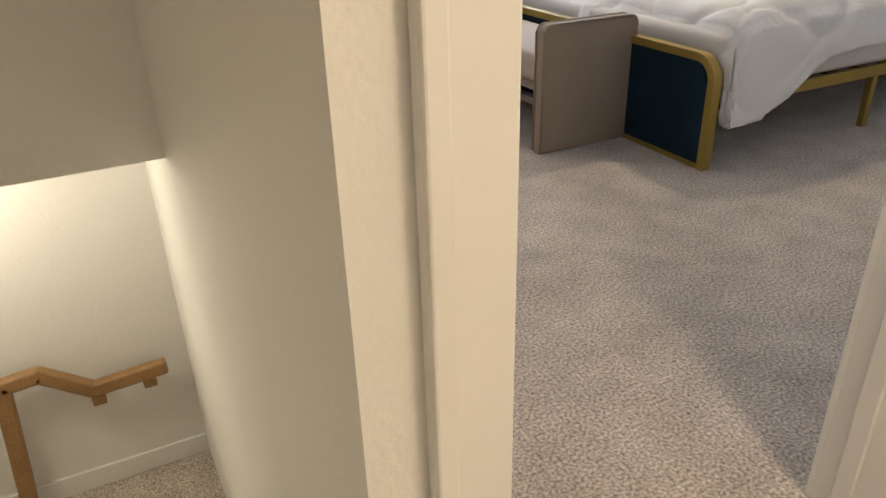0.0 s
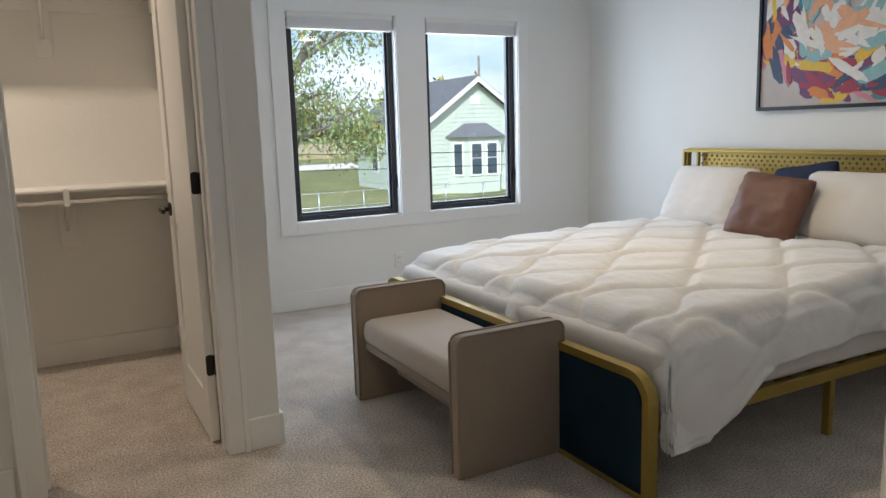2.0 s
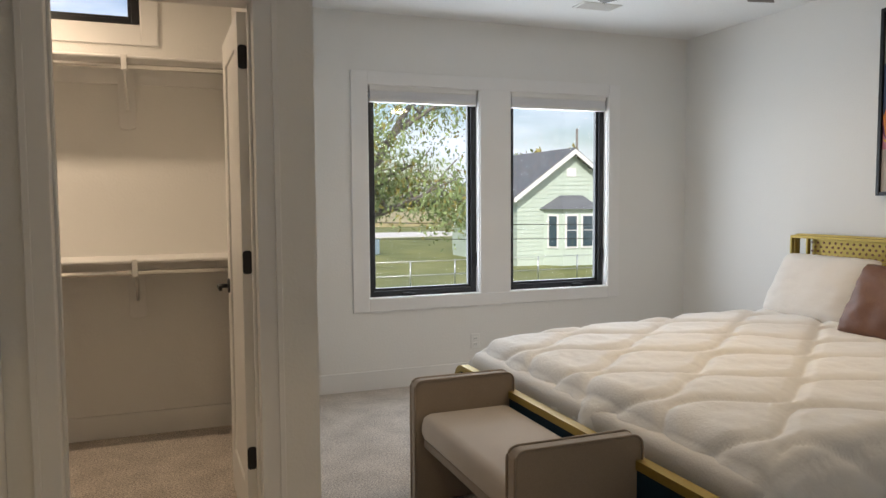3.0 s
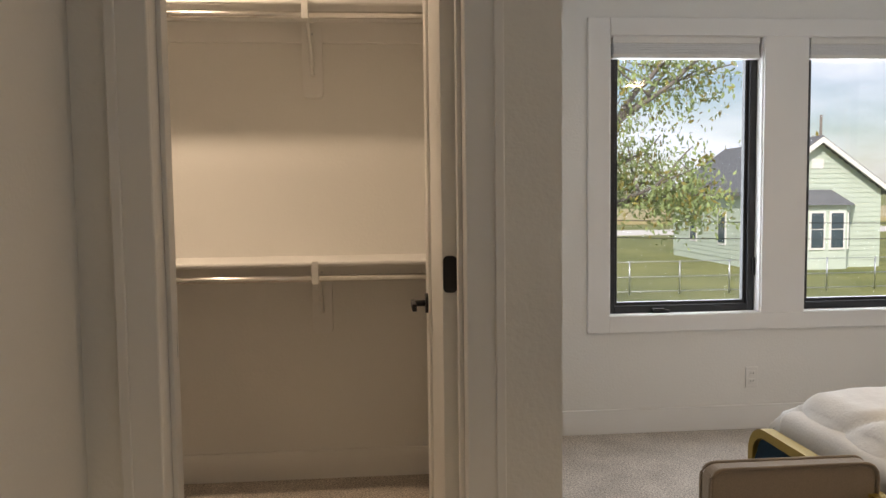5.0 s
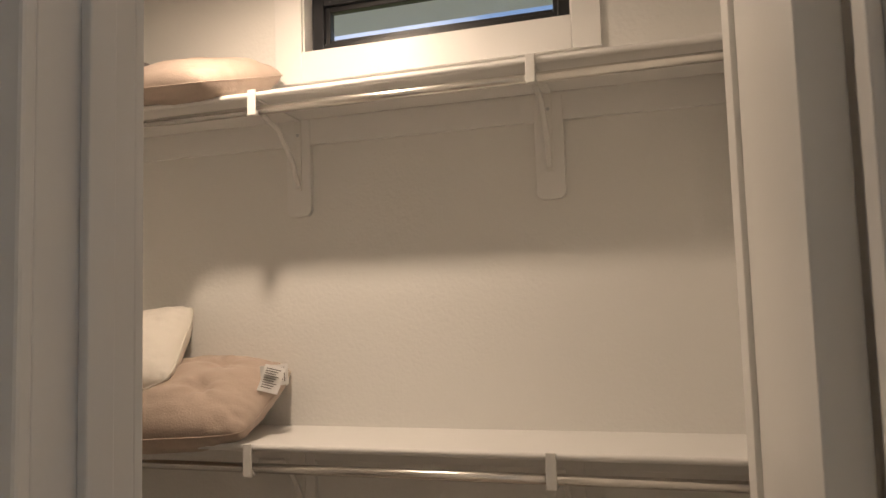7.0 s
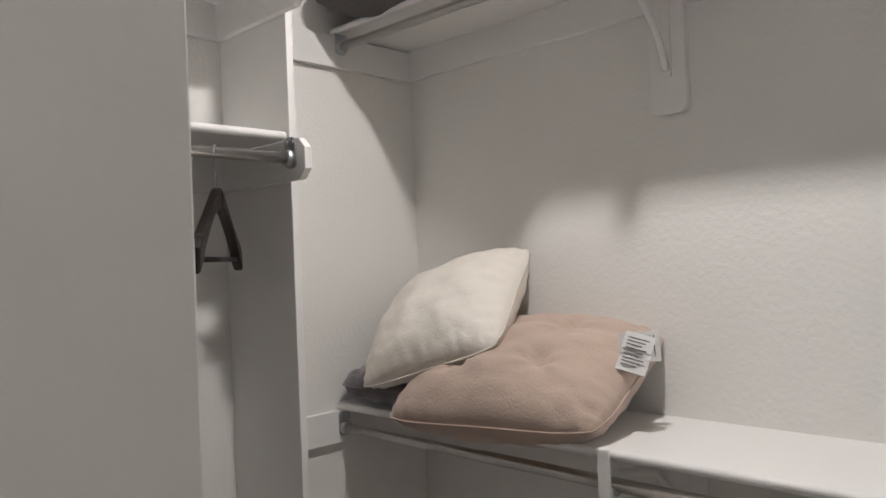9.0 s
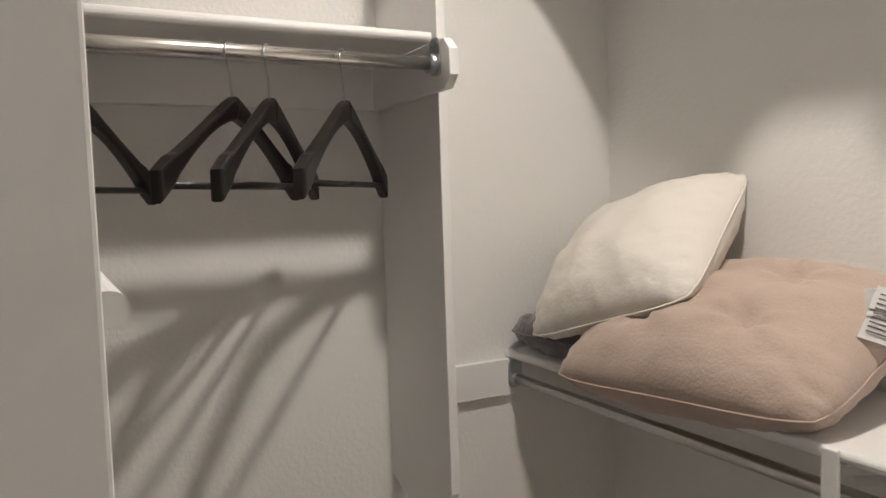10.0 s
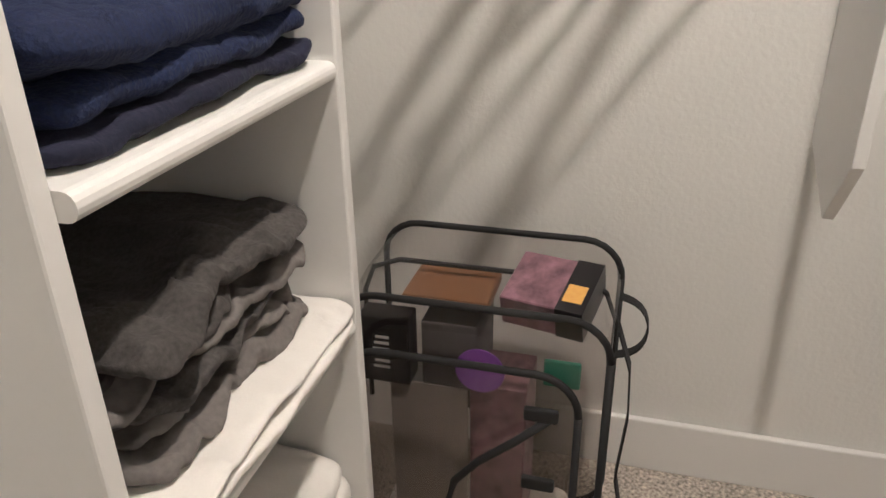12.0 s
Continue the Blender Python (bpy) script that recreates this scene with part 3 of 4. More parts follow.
def arch(bm, x, y0, y1, z0, z1, r, t):
    pts = [(x, y0, z0)] + [(x, y0 + r - r * math.cos(a), z1 - r + r * math.sin(a)) for a in [radians(9 * i) for i in range(11)]]
    pts += [(x, y1 - r + r * math.sin(a), z1 - r + r * math.cos(a)) for a in [radians(9 * i) for i in range(11)]] + [(x, y1, z0)]
    prof = [(-t[0], -t[1]), (t[0], -t[1]), (t[0], t[1]), (-t[0], t[1])]
    rings = []
    for i, p in enumerate(pts):
        d = (Vector(pts[min(i + 1, len(pts) - 1)]) - Vector(pts[max(i - 1, 0)])).normalized()
        nrm = Vector((0, -d.z, d.y))
        rings.append([bm.verts.new(Vector(p) + Vector((1, 0, 0)) * a + nrm * b) for a, b in prof])
    for u, v in zip(rings, rings[1:]):
        for k in range(4):
            bm.faces.new((u[k], u[(k + 1) % 4], v[(k + 1) % 4], v[k]))
    bm.faces.new(rings[0][::-1])
    bm.faces.new(rings[-1])
    bmesh.ops.recalc_face_normals(bm, faces=bm.faces)


bm = bmesh.new()
arch(bm, FX, BY0, BY1, 0.0, 0.445, 0.09, (0.022, 0.016))
box(bm, FX - 0.02, FX + 0.02, BY0, BY1, 0.0, 0.022, 0.003)
foot = part("footboard_frame", bm, GOLD, bed)
bm = bmesh.new()
prism(bm, [(BY0 + 0.02 + a, b) for a, b in [(0, 0.02), (BY1 - BY0 - 0.04, 0.02), (BY1 - BY0 - 0.04, 0.34), (BY1 - BY0 - 0.075, 0.415), (BY1 - BY0 - 0.11, 0.432), (0.07, 0.432), (0.035, 0.415), (0, 0.34)]], "x", FX - 0.017, FX + 0.017, 0.006)
part("footboard_panel", bm, TEAL, bed, "dark teal velvet panel")
bm = bmesh.new()
arch(bm, HX + 0.07, BY0 - 0.06, BY1 + 0.08, 0.0, 1.085, 0.03, (0.018, 0.014))
box(bm, HX + 0.02, HX + 0.12, BY0 - 0.06, BY1 + 0.08, 0.93, 0.95, 0.003)
box(bm, HX + 0.02, HX + 0.12, BY0 - 0.06, BY1 + 0.08, 1.07, 1.09, 0.003)
for y in (BY0 - 0.06, BY1 - 0.06, BY1 + 0.07):
    box(bm, HX + 0.02, HX + 0.045, y, y + 0.016, 0.85, 1.085, 0.003)
part("headboard_frame", bm, GOLD, bed)
bm = bmesh.new()
for i in range(48):
    y = BY0 - 0.02 + (BY1 - BY0 - 0.06) * i / 47
    for k in range(4):
        yy = y + (0.022 if k % 2 else 0)
        tube(bm, [(HX + 0.060, yy, 0.965 + 0.027 * k), (HX + 0.068, yy, 0.965 + 0.027 * k)], 0.0075, 8)
part("perforation", bm, RUST, bed, "dark round perforations in the gold sheet")
slab("headboard_sheet", HX + 0.064, HX + 0.072, BY0 - 0.04, BY1 - 0.055, 0.948, 1.072, GOLD, bed)
slab("headboard_panel", HX + 0.045, HX + 0.085, BY0 - 0.04, BY1 + 0.06, 0.25, 0.93, TEAL, bed, "dark teal velvet panel", 0.008)
for y in (BY0 + 0.04, BY1 - 0.04):
    slab("side_rail", FX, HX + 0.06, y - 0.015, y + 0.015, 0.235, 0.285, GOLD, bed, "", 0.004)
for x in (3.25, 4.2):
    for y in (BY0 + 0.04, (BY0 + BY1) / 2, BY1 - 0.04):
        slab("leg", x - 0.016, x + 0.016, y - 0.016, y + 0.016, 0.0, 0.24, GOLD, bed, "", 0.003)
for i in range(11):
    x = 2.42 + 0.2 * i
    slab("slat", x - 0.03, x + 0.03, BY0 + 0.05, BY1 - 0.05, 0.262, 0.278, GOLD, bed)
bm = bmesh.new()
box(bm, FX + 0.05, HX + 0.03, BY0 + 0.03, BY1 - 0.03, 0.287, 0.52, 0.05, 4)
tagged(mesh("mattress", bm, LINEN, True), "pale grey mattress lying on the bed frame", "mattress")


def quilt(u, v):
    """Puffs between ogee stitching lines."""
    pitch, swing, wave = 0.25, 0.085, 0.62
    k0 = round(v / pitch)
    d = min(abs(v - k * pitch - (-1) ** k * swing * math.sin(2 * math.pi * u / wave)) for k in range(k0 - 1, k0 + 2))
    return min(1.0, d / 0.065) ** 0.45


bm = bmesh.new()
NXD, NYD = 210, 220
L0, L1, W0, W1 = -0.30, 2.20, -0.36, BY1 - BY0 + 0.34
top, edge_r = 0.555, 0.10
XA, YA, YB = FX + 0.105, BY0 + 0.02, BY1 - 0.02
gridv = []
for i in range(NXD + 1):
    s = L0 + (L1 - L0) * i / NXD
    row = []
    for j in range(NYD + 1):
        lift = 0.5 - 0.5 * math.cos(math.pi * min(1, max(0, (s - 0.05) / 0.55)))
        near_hem = W0 + 0.19 * lift
        w = near_hem + (W1 - near_hem) * j / NYD
        wid = YB - YA

        def drape(over):
            """How far out and down cloth goes past an edge."""
            if over <= 0:
                return 0.0, 0.0
            arc = edge_r * math.pi / 2
            if over < arc:
                a = over / edge_r
                return edge_r * math.sin(a), edge_r * (1 - math.cos(a))
            return edge_r + (over - arc) * 0.10, edge_r + (over - arc) * 0.985

        ox, dx = drape(edge_r - s if s < edge_r else 0)
        o1, d1 = drape(edge_r - w if w < edge_r else 0)
        o2, d2 = drape(w - wid + edge_r if w > wid - edge_r else 0)
        x = XA + max(s, edge_r) - ox
        y = YA + min(max(w, edge_r), wid - edge_r) - o1 + o2
        down = max(dx, d1, d2) + 0.25 * min(dx, max(d1, d2))
        puff = quilt(s, w) * 0.030
        soft = noise.noise(Vector((s * 1.7, w * 1.7, 0))) * 0.022 + noise.noise(Vector((s * 9, w * 9, 3))) * 0.006 + noise.noise(Vector((s * 28, w * 28, 5))) * 0.0022
        crown = 0.03 * math.sin(math.pi * min(1, max(0, (s + 0.1) / 2.2))) + 0.05 * min(1, max(0, s / 1.6))
        k = min(1, down / 0.12)
        fold = noise.noise(Vector(((s - w) * 4.5, (s + w) * 0.8, 2))) * 0.05 * k
        nx, ny = (-1 if dx > 0.05 else 0), (-1 if d1 > 0.05 else (1 if d2 > 0.05 else 0))
        x += nx * ((puff + soft) * k + abs(fold))
        y += ny * ((puff + soft) * k + abs(fold))
        z = top + crown - down + (puff + soft) * (1 - 0.7 * k)
        row.append(bm.verts.new((x, y, max(z, 0.20 + 0.02 * abs(fold)))))
    gridv.append(row)
for i in range(NXD):
    for j in range(NYD):
        bm.faces.new((gridv[i][j], gridv[i + 1][j], gridv[i + 1][j + 1], gridv[i][j + 1]))
duvet = tagged(mesh("duvet", bm, DUVET, True), "white quilted duvet spread over the bed, hanging at the corners", "duvet")
sol = duvet.modifiers.new("thickness", "SOLIDIFY")
sol.thickness, sol.offset = 0.022, -1

cushion("pillow", 0.74, 0.46, 0.20, LINEN, pose(4.33, 3.93, 0.80, -28, 0, -93), "off-white linen bed pillow leaning on the headboard", seed=1, group="bed pillows", category="pillow")
cushion("pillow", 0.74, 0.46, 0.20, LINEN, pose(4.33, 2.90, 0.80, -28, 0, -87), "off-white linen bed pillow leaning on the headboard", seed=2, group="bed pillows", category="pillow")
cushion("cushion", 0.46, 0.43, 0.16, LEATHER, pose(4.12, 3.30, 0.795, -28, 6, -82), "brown leather square cushion on the bed", seed=3)
cushion("cushion", 0.44, 0.42, 0.15, NAVYP, pose(4.40, 3.28, 0.835, -16, -9, -88), "dark navy square cushion behind the leather one", seed=4)

# ---- bench at the bed's foot ----
bench = thing("bench", (2.0, 3.2, 0), "taupe upholstered bench with slab arms and cream seat", "bench")
BX0, BX1 = 1.755, 2.235
for y in (2.765, 3.735):
    bm = bmesh.new()
    prism(bm, rounded(BX1 - BX0, 0.548, 0.04, 5, ((BX0 + BX1) / 2, 0.274))[0:12] + [(BX0, 0.0), (BX1, 0.0)], "y", y - 0.028, y + 0.028, 0.010)
    arm = part("arm", bm, BENCH, bench)
    bm = bmesh.new()
    for s in (-0.028, 0.028):
        o = rounded(BX1 - BX0, 0.548, 0.04, 5, ((BX0 + BX1) / 2, 0.274))[0:12]
        tube(bm, [(BX1, y + s, 0.01)] + [(a, y + s, b) for a, b in o] + [(BX0, y + s, 0.01)], 0.0045, 6)
    part("piping", bm, BENCH, arm)
bm = bmesh.new()
box(bm, BX0 + 0.02, BX1 - 0.02, 2.79, 3.71, 0.285, 0.402, 0.045, 5)
for v in bm.verts:
    if v.co.z > 0.38:
        v.co.z += 0.018 * math.sin(math.pi * (v.co.x - BX0) / (BX1 - BX0))
part("seat", bm, SEAT, bench, "cream fabric seat pad", True)
slab("seat_base", BX0 + 0.04, BX1 - 0.04, 2.79, 3.71, 0.25, 0.29, BENCH, bench, "", 0.008)
slab("stretcher", BX0 + 0.20, BX0 + 0.24, 2.79, 3.71, 0.10, 0.135, BENCH, bench, "", 0.006)
for y in (2.91, 3.60):
    slab("under_leg", BX0 + 0.21, BX0 + 0.23, y - 0.01, y + 0.01, 0.12, 0.255, OAK, bench)

# ---- picture ----
pic = thing("painting", (4.77, 3.2, 1.9), "framed abstract painting of bright brush strokes", "painting")
PY0, PY1, PZ0, PZ1 = 2.55, 3.91, 1.344, 2.44
bm = bmesh.new()
for y0, y1, z0, z1 in ((PY0, PY0 + 0.022, PZ0, PZ1), (PY1 - 0.022, PY1, PZ0, PZ1), (PY0 + 0.022, PY1 - 0.022, PZ0, PZ0 + 0.022), (PY0 + 0.022, PY1 - 0.022, PZ1 - 0.022, PZ1)):
    box(bm, 4.738, 4.788, y0, y1, z0, z1, 0.002)
part("picture_frame", bm, BLACK, pic, "thin black frame")
CANVAS = material("canvas_grey", (0.42, 0.38, 0.36), 0.7, vary=0.14, scale=3, fine=0.05, fine_scale=300, bump=0.3, bump_scale=300, tint=(0.62, 0.56, 0.52))
slab("canvas", 4.755, 4.775, PY0 + 0.02, PY1 - 0.02, PZ0 + 0.02, PZ1 - 0.02, CANVAS, pic)
STROKES = [material("paint_" + n, c, 0.45, vary=0.12, scale=20, bump=0.5, bump_scale=60) for n, c in (
    ("orange", (0.62, 0.20, 0.03)), ("yellow", (0.68, 0.44, 0.03)), ("crimson", (0.30, 0.02, 0.05)), ("teal", (0.05, 0.20, 0.24)),
    ("navy", (0.03, 0.05, 0.11)), ("rose", (0.55, 0.20, 0.26)), ("white", (0.70, 0.67, 0.62)), ("plum", (0.14, 0.03, 0.11)), ("peach", (0.70, 0.36, 0.20)), ("sky", (0.25, 0.42, 0.44)))]
rnd = random.Random(11)
cy, cz = 3.26, 1.94
for i in range(300):
    a = rnd.uniform(math.pi * 0.85, math.pi * 2.15)
    rad = rnd.uniform(0.34, 0.66) if i < 235 else rnd.uniform(0.05, 0.5)
    y, z = cy + rad * math.cos(a) * 1.0, cz + rad * math.sin(a) * 0.85
    c = rnd.choice((0, 0, 0, 1, 1, 2, 2, 2, 3, 3, 4, 4, 4, 5, 6, 7, 7, 7, 8)) if i < 235 else rnd.choice((6, 6, 8, 9))
    ln, wd = rnd.uniform(0.10, 0.30), rnd.uniform(0.015, 0.045)
    th = a + math.pi / 2 + rnd.uniform(-0.7, 0.7)
    prof = []
    for k in range(14):
        t = 2 * math.pi * k / 14
        r1 = 1 + rnd.uniform(-0.22, 0.22)
        u, v = ln / 2 * math.cos(t) * r1, wd * math.sin(t) * r1
        yy, zz = y + u * math.cos(th) - v * math.sin(th), z + u * math.sin(th) + v * math.cos(th)
        prof.append((min(max(yy, PY0 + 0.025), PY1 - 0.025), min(max(zz, PZ0 + 0.03), PZ1 - 0.025)))
    bm = bmesh.new()
    prism(bm, prof, "x", 4.753 - 0.00002 * i, 4.756)
    part("brush_stroke", bm, STROKES[c], pic)

# ---- ceiling things ----
fan = thing("ceiling_fan", (FANX, FANY, H), "ceiling fan with brown blades and a small lamp", "ceiling fan")
bm = bmesh.new()
tube(bm, [(FANX, FANY, H), (FANX, FANY, H - 0.06)], 0.07, 20)
tube(bm, [(FANX, FANY, H - 0.06), (FANX, FANY, H - 0.20)], 0.015, 12)
tube(bm, [(FANX, FANY, H - 0.20), (FANX, FANY, H - 0.33)], 0.10, 24)
part("motor", bm, BLACK, fan)
for i in range(5):
    bm = bmesh.new()
    a = radians(38 + 72 * i)
    box(bm, 0.09, 0.75, -0.065, 0.065, -0.005, 0.005, 0.004, 2, pose(FANX, FANY, H - 0.26, 10, 0, 38 + 72 * i))
    part("blade", bm, FANW, fan)
bm = bmesh.new()
tube(bm, [(FANX, FANY, H - 0.33), (FANX, FANY, H - 0.36)], 0.085, 24)
part("lamp_glass", bm, GLOW, fan)
for lx, ly in ((-0.13, 4.56), (0.72, -0.50)):
    d = thing("ceiling_light", (lx, ly, H), "round flush ceiling lamp, lit", "ceiling lamp")
    bm = bmesh.new()
    tube(bm, [(lx, ly, H), (lx, ly, H - 0.022)], 0.085, 32)
    part("housing", bm, PLASTIC, d)
    bm = bmesh.new()
    tube(bm, [(lx, ly, H - 0.022), (lx, ly, H - 0.026)], 0.07, 32)
    part("diffuser", bm, GLOW, d)
vent = thing("ceiling_vent", (3.5, 5.0, H), "white ceiling vent grille", "vent")
slab("frame", 3.36, 3.66, 4.95, 5.10, H - 0.008, H, PLASTIC, vent, "", 0.002)
for i in range(6):
    slab("slat", 3.38, 3.64, 4.965 + 0.021 * i, 4.972 + 0.021 * i, H - 0.014, H - 0.007, PLASTIC, vent)


# ---- closet joinery ----


def shelf_board(name, x0, x1, y0, y1, z1, front, label):
    """A painted shelf with a rounded nose. front: 'y-', 'y+' or 'x+'."""
    bm = bmesh.new()
    t = 0.02
    box(bm, x0, x1, y0, y1, z1 - t, z1)
    es = [e for e in bm.edges if all({"y-": abs(v.co.y - y0), "y+": abs(v.co.y - y1), "x+": abs(v.co.x - x1)}[front] < 1e-5 for v in e.verts)
          and (abs(e.verts[0].co.z - e.verts[1].co.z) < 1e-5)]
    bmesh.ops.bevel(bm, geom=es, offset=0.0095, segments=4, affect="EDGES", profile=0.5)
    return tagged(mesh(name, bm, SHELF), label, "shelf")


def cleat(outline, axis, a, b, label="white painted shelf cleat with clipped corners"):
    bm = bmesh.new()
    prism(bm, outline, axis, a, b, 0.002)
    return tagged(mesh("cleat", bm, SHELF), label, "shelf cleat", "shelf cleats")


def clipped(u0, u1, v0, v1, c, left=True, right=True):
    out = []
    out += [(u0, v0 + c), (u0 + c, v0)] if left else [(u0, v0)]
    out += [(u1 - c, v0), (u1, v0 + c)] if right else [(u1, v0)]
    out += [(u1, v1 - c), (u1 - c, v1)] if right else [(u1, v1)]
    out += [(u0 + c, v1), (u0, v1 - c)] if left else [(u0, v1)]
    return out


def rod(p, q, label, joint=None):
    r = thing("closet_rod", tuple((Vector(p) + Vector(q)) / 2), label, "rod", "closet rods")
    d = (Vector(q) - Vector(p)).normalized()
    bm = bmesh.new()
    tube(bm, [p, q], 0.0125, 20)
    part("tube", bm, CHROME, r)
    if joint is not None:
        bm = bmesh.new()
        tube(bm, [joint, q], 0.0142, 20)
        part("outer_tube", bm, CHROME, r)
    for e, s in ((Vector(p), 1), (Vector(q), -1)):
        bm = bmesh.new()
        o = rounded(0.038, 0.068, 0.012, 4, (0, 0))
        if abs(d.x) > 0.5:
            prism(bm, [(e.y + a, e.z + b + 0.012) for a, b in o], "x", e.x, e.x + s * 0.004)
            tube(bm, [e, e + d * s * 0.018], 0.018, 18)
            sc = [(e + Vector((s * 0.004, dy, dz)), e + Vector((s * 0.006, dy, dz))) for dy, dz in ((-0.011, 0.034), (0.011, 0.034), (0, -0.016))]
        else:
            prism(bm, [(e.x + a, e.z + b + 0.012) for a, b in o], "y", e.y, e.y + s * 0.004)
            tube(bm, [e, e + d * s * 0.018], 0.018, 18)
            sc = [(e + Vector((dx, s * 0.004, dz)), e + Vector((dx, s * 0.006, dz))) for dx, dz in ((-0.011, 0.034), (0.011, 0.034), (0, -0.016))]
        f = part("flange", bm, STEEL, r, "zinc rod socket")
        for a, b in sc:
            bm = bmesh.new()
            tube(bm, [a, b], 0.0045, 8)
            part("screw", bm, STEEL, f)


def rod_bracket(x, z_shelf, z_rod, y_rod):
    """A white steel bracket on a wall plate, with a hook round the rod."""
    b = thing("shelf_bracket", (x, 5.217, z_shelf), "white shelf and rod bracket on a rounded wall plate", "bracket", "shelf brackets")
    z0 = z_shelf - 0.35
    bm = bmesh.new()
    prism(bm, rounded(0.09, 0.34, 0.022, 4, (x, z_shelf - 0.185)), "y", 5.196, 5.217, 0.002)
    plate = part("wall_plate", bm, SHELF, b)
    for dz in (-0.075, -0.235):
        bm = bmesh.new()
        tube(bm, [(x, 5.1965, z_shelf + dz), (x, 5.189, z_shelf + dz)], 0.0055, 8)
        part("screw", bm, STEEL, plate)
    bm = bmesh.new()
    box(bm, x - 0.012, x + 0.012, 5.192, 5.196, z_shelf - 0.27, z_shelf - 0.022, 0.001)
    box(bm, x - 0.012, x + 0.012, y_rod - 0.005, 5.196, z_shelf - 0.026, z_shelf - 0.022, 0.001)
    part("bracket_angle", bm, PLASTIC, b)
    bm = bmesh.new()
    tube(bm, [(x, 5.194, z_shelf - 0.255), (x, 5.15, z_shelf - 0.17), (x, 5.06, z_shelf - 0.085), (x, y_rod + 0.02, z_shelf - 0.055)], 0.0085, 8)
    part("brace", bm, PLASTIC, b)
    bm = bmesh.new()
    box(bm, x - 0.014, x + 0.014, y_rod - 0.030, y_rod - 0.022, z_rod - 0.022, z_shelf + 0.004, 0.003)
    pts = [(x, y_rod + 0.019 * math.cos(a), z_rod + 0.019 * math.sin(a)) for a in [radians(200 + 14 * i) for i in range(13)]]
    for i in range(12):
        u, v = pts[i], pts[i + 1]
        box(bm, x - 0.014, x + 0.014, min(u[1], v[1]) - 0.002, max(u[1], v[1]) + 0.002, min(u[2], v[2]) - 0.002, max(u[2], v[2]) + 0.002)
    part("rod_hook", bm, PLASTIC, b)


XE, XW = -1.145, 1.165
for zt, zr, yr, SY, bracket_x in ((1.035, 0.965, 4.887, 4.872, 0.612), (2.095, 2.04, 4.925, 4.905, 0.592)):
    shelf_board("closet_shelf", XE, XW, SY, 5.217, zt, "y-", "white painted closet shelf with a rounded front edge")
    cleat([(XE, zt - 0.11), (XW, zt - 0.11), (XW, zt - 0.02), (XE, zt - 0.02)], "y", 5.199, 5.2165, "white painted shelf cleat along the back wall")
    for x in (-0.27, bracket_x):
        rod_bracket(x, zt, zr, yr)
    rod((XE + 0.018, yr, zr), (XW - 0.018, yr, zr), "chrome closet rod under a shelf", (-0.62, yr, zr))
    cleat([(SY, zt - 0.11), (5.199, zt - 0.11), (5.199, zt - 0.02), (SY, zt - 0.02)], "x", XW - 0.018, XW - 0.0005)
cleat(clipped(4.688, 5.199, 0.925, 1.014, 0.022, True, False), "x", XE + 0.0005, XE + 0.018)
cleat([(4.576, 1.98), (5.199, 1.98), (5.199, 2.07), (4.576, 2.07)], "x", XE + 0.0005, XE + 0.018)

# end wall bay: upright panel, two shelves, rod
bm = bmesh.new()
prism(bm, [(XE, 0.79), (-0.958, 0.714), (-0.857, 0.833), (-0.857, 2.19), (XE, 2.19)], "y", 4.556, 4.575, 0.002)
tagged(mesh("upright_panel", bm, SHELF), "white upright support panel with a pointed foot", "panel")
for zt in (1.722, 2.10):
    cleat(clipped(XE, -0.775, zt - 0.11, zt - 0.02, 0.022, False, True), "y", 4.537, 4.5555)
    shelf_board("closet_shelf", XE, -0.84, 3.56, 4.5365, zt, "x+", "white painted shelf over the hanging bay")
    cleat([(3.56, zt - 0.11), (4.537, zt - 0.11), (4.537, zt - 0.02), (3.56, zt - 0.02)], "x", XE + 0.0005, XE + 0.018, "white painted shelf cleat on the end wall")
BRX = -0.825
rod((BRX, 3.582, 1.66), (BRX, 4.537, 1.66), "chrome closet rod in the hanging bay")
cleat([(XE, 1.60), (-0.62, 1.60), (-0.62, 1.70), (XE, 1.70)], "y", 3.5605, 3.5785)

# shelf tower beside the bay
tower = thing("shelf_tower", (-0.25, 3.75, 0), "white open shelf tower with rounded shelf noses", "shelf unit")
for x0, x1, yf in ((-0.533, -0.513, 3.932), (-0.095, -0.075, 3.918)):
    slab("side_panel", x0, x1, 3.561, yf, 0.0, 2.19, SHELF, tower, "", 0.003)
for z in (0.345, 0.69, 1.025, 1.365, 1.735, 2.11):
    bm = bmesh.new()
    prism(bm, [(-0.513, 3.561), (-0.095, 3.561), (-0.095, 3.934), (-0.513, 3.931)], "z", z - 0.022, z)
    es = [e for e in bm.edges if all(v.co.y > 3.9 for v in e.verts) and abs(e.verts[0].co.z - e.verts[1].co.z) < 1e-5]
    bmesh.ops.bevel(bm, geom=es, offset=0.0105, segments=4, affect="EDGES", profile=0.5)
    part("shelf", bm, SHELF, tower)

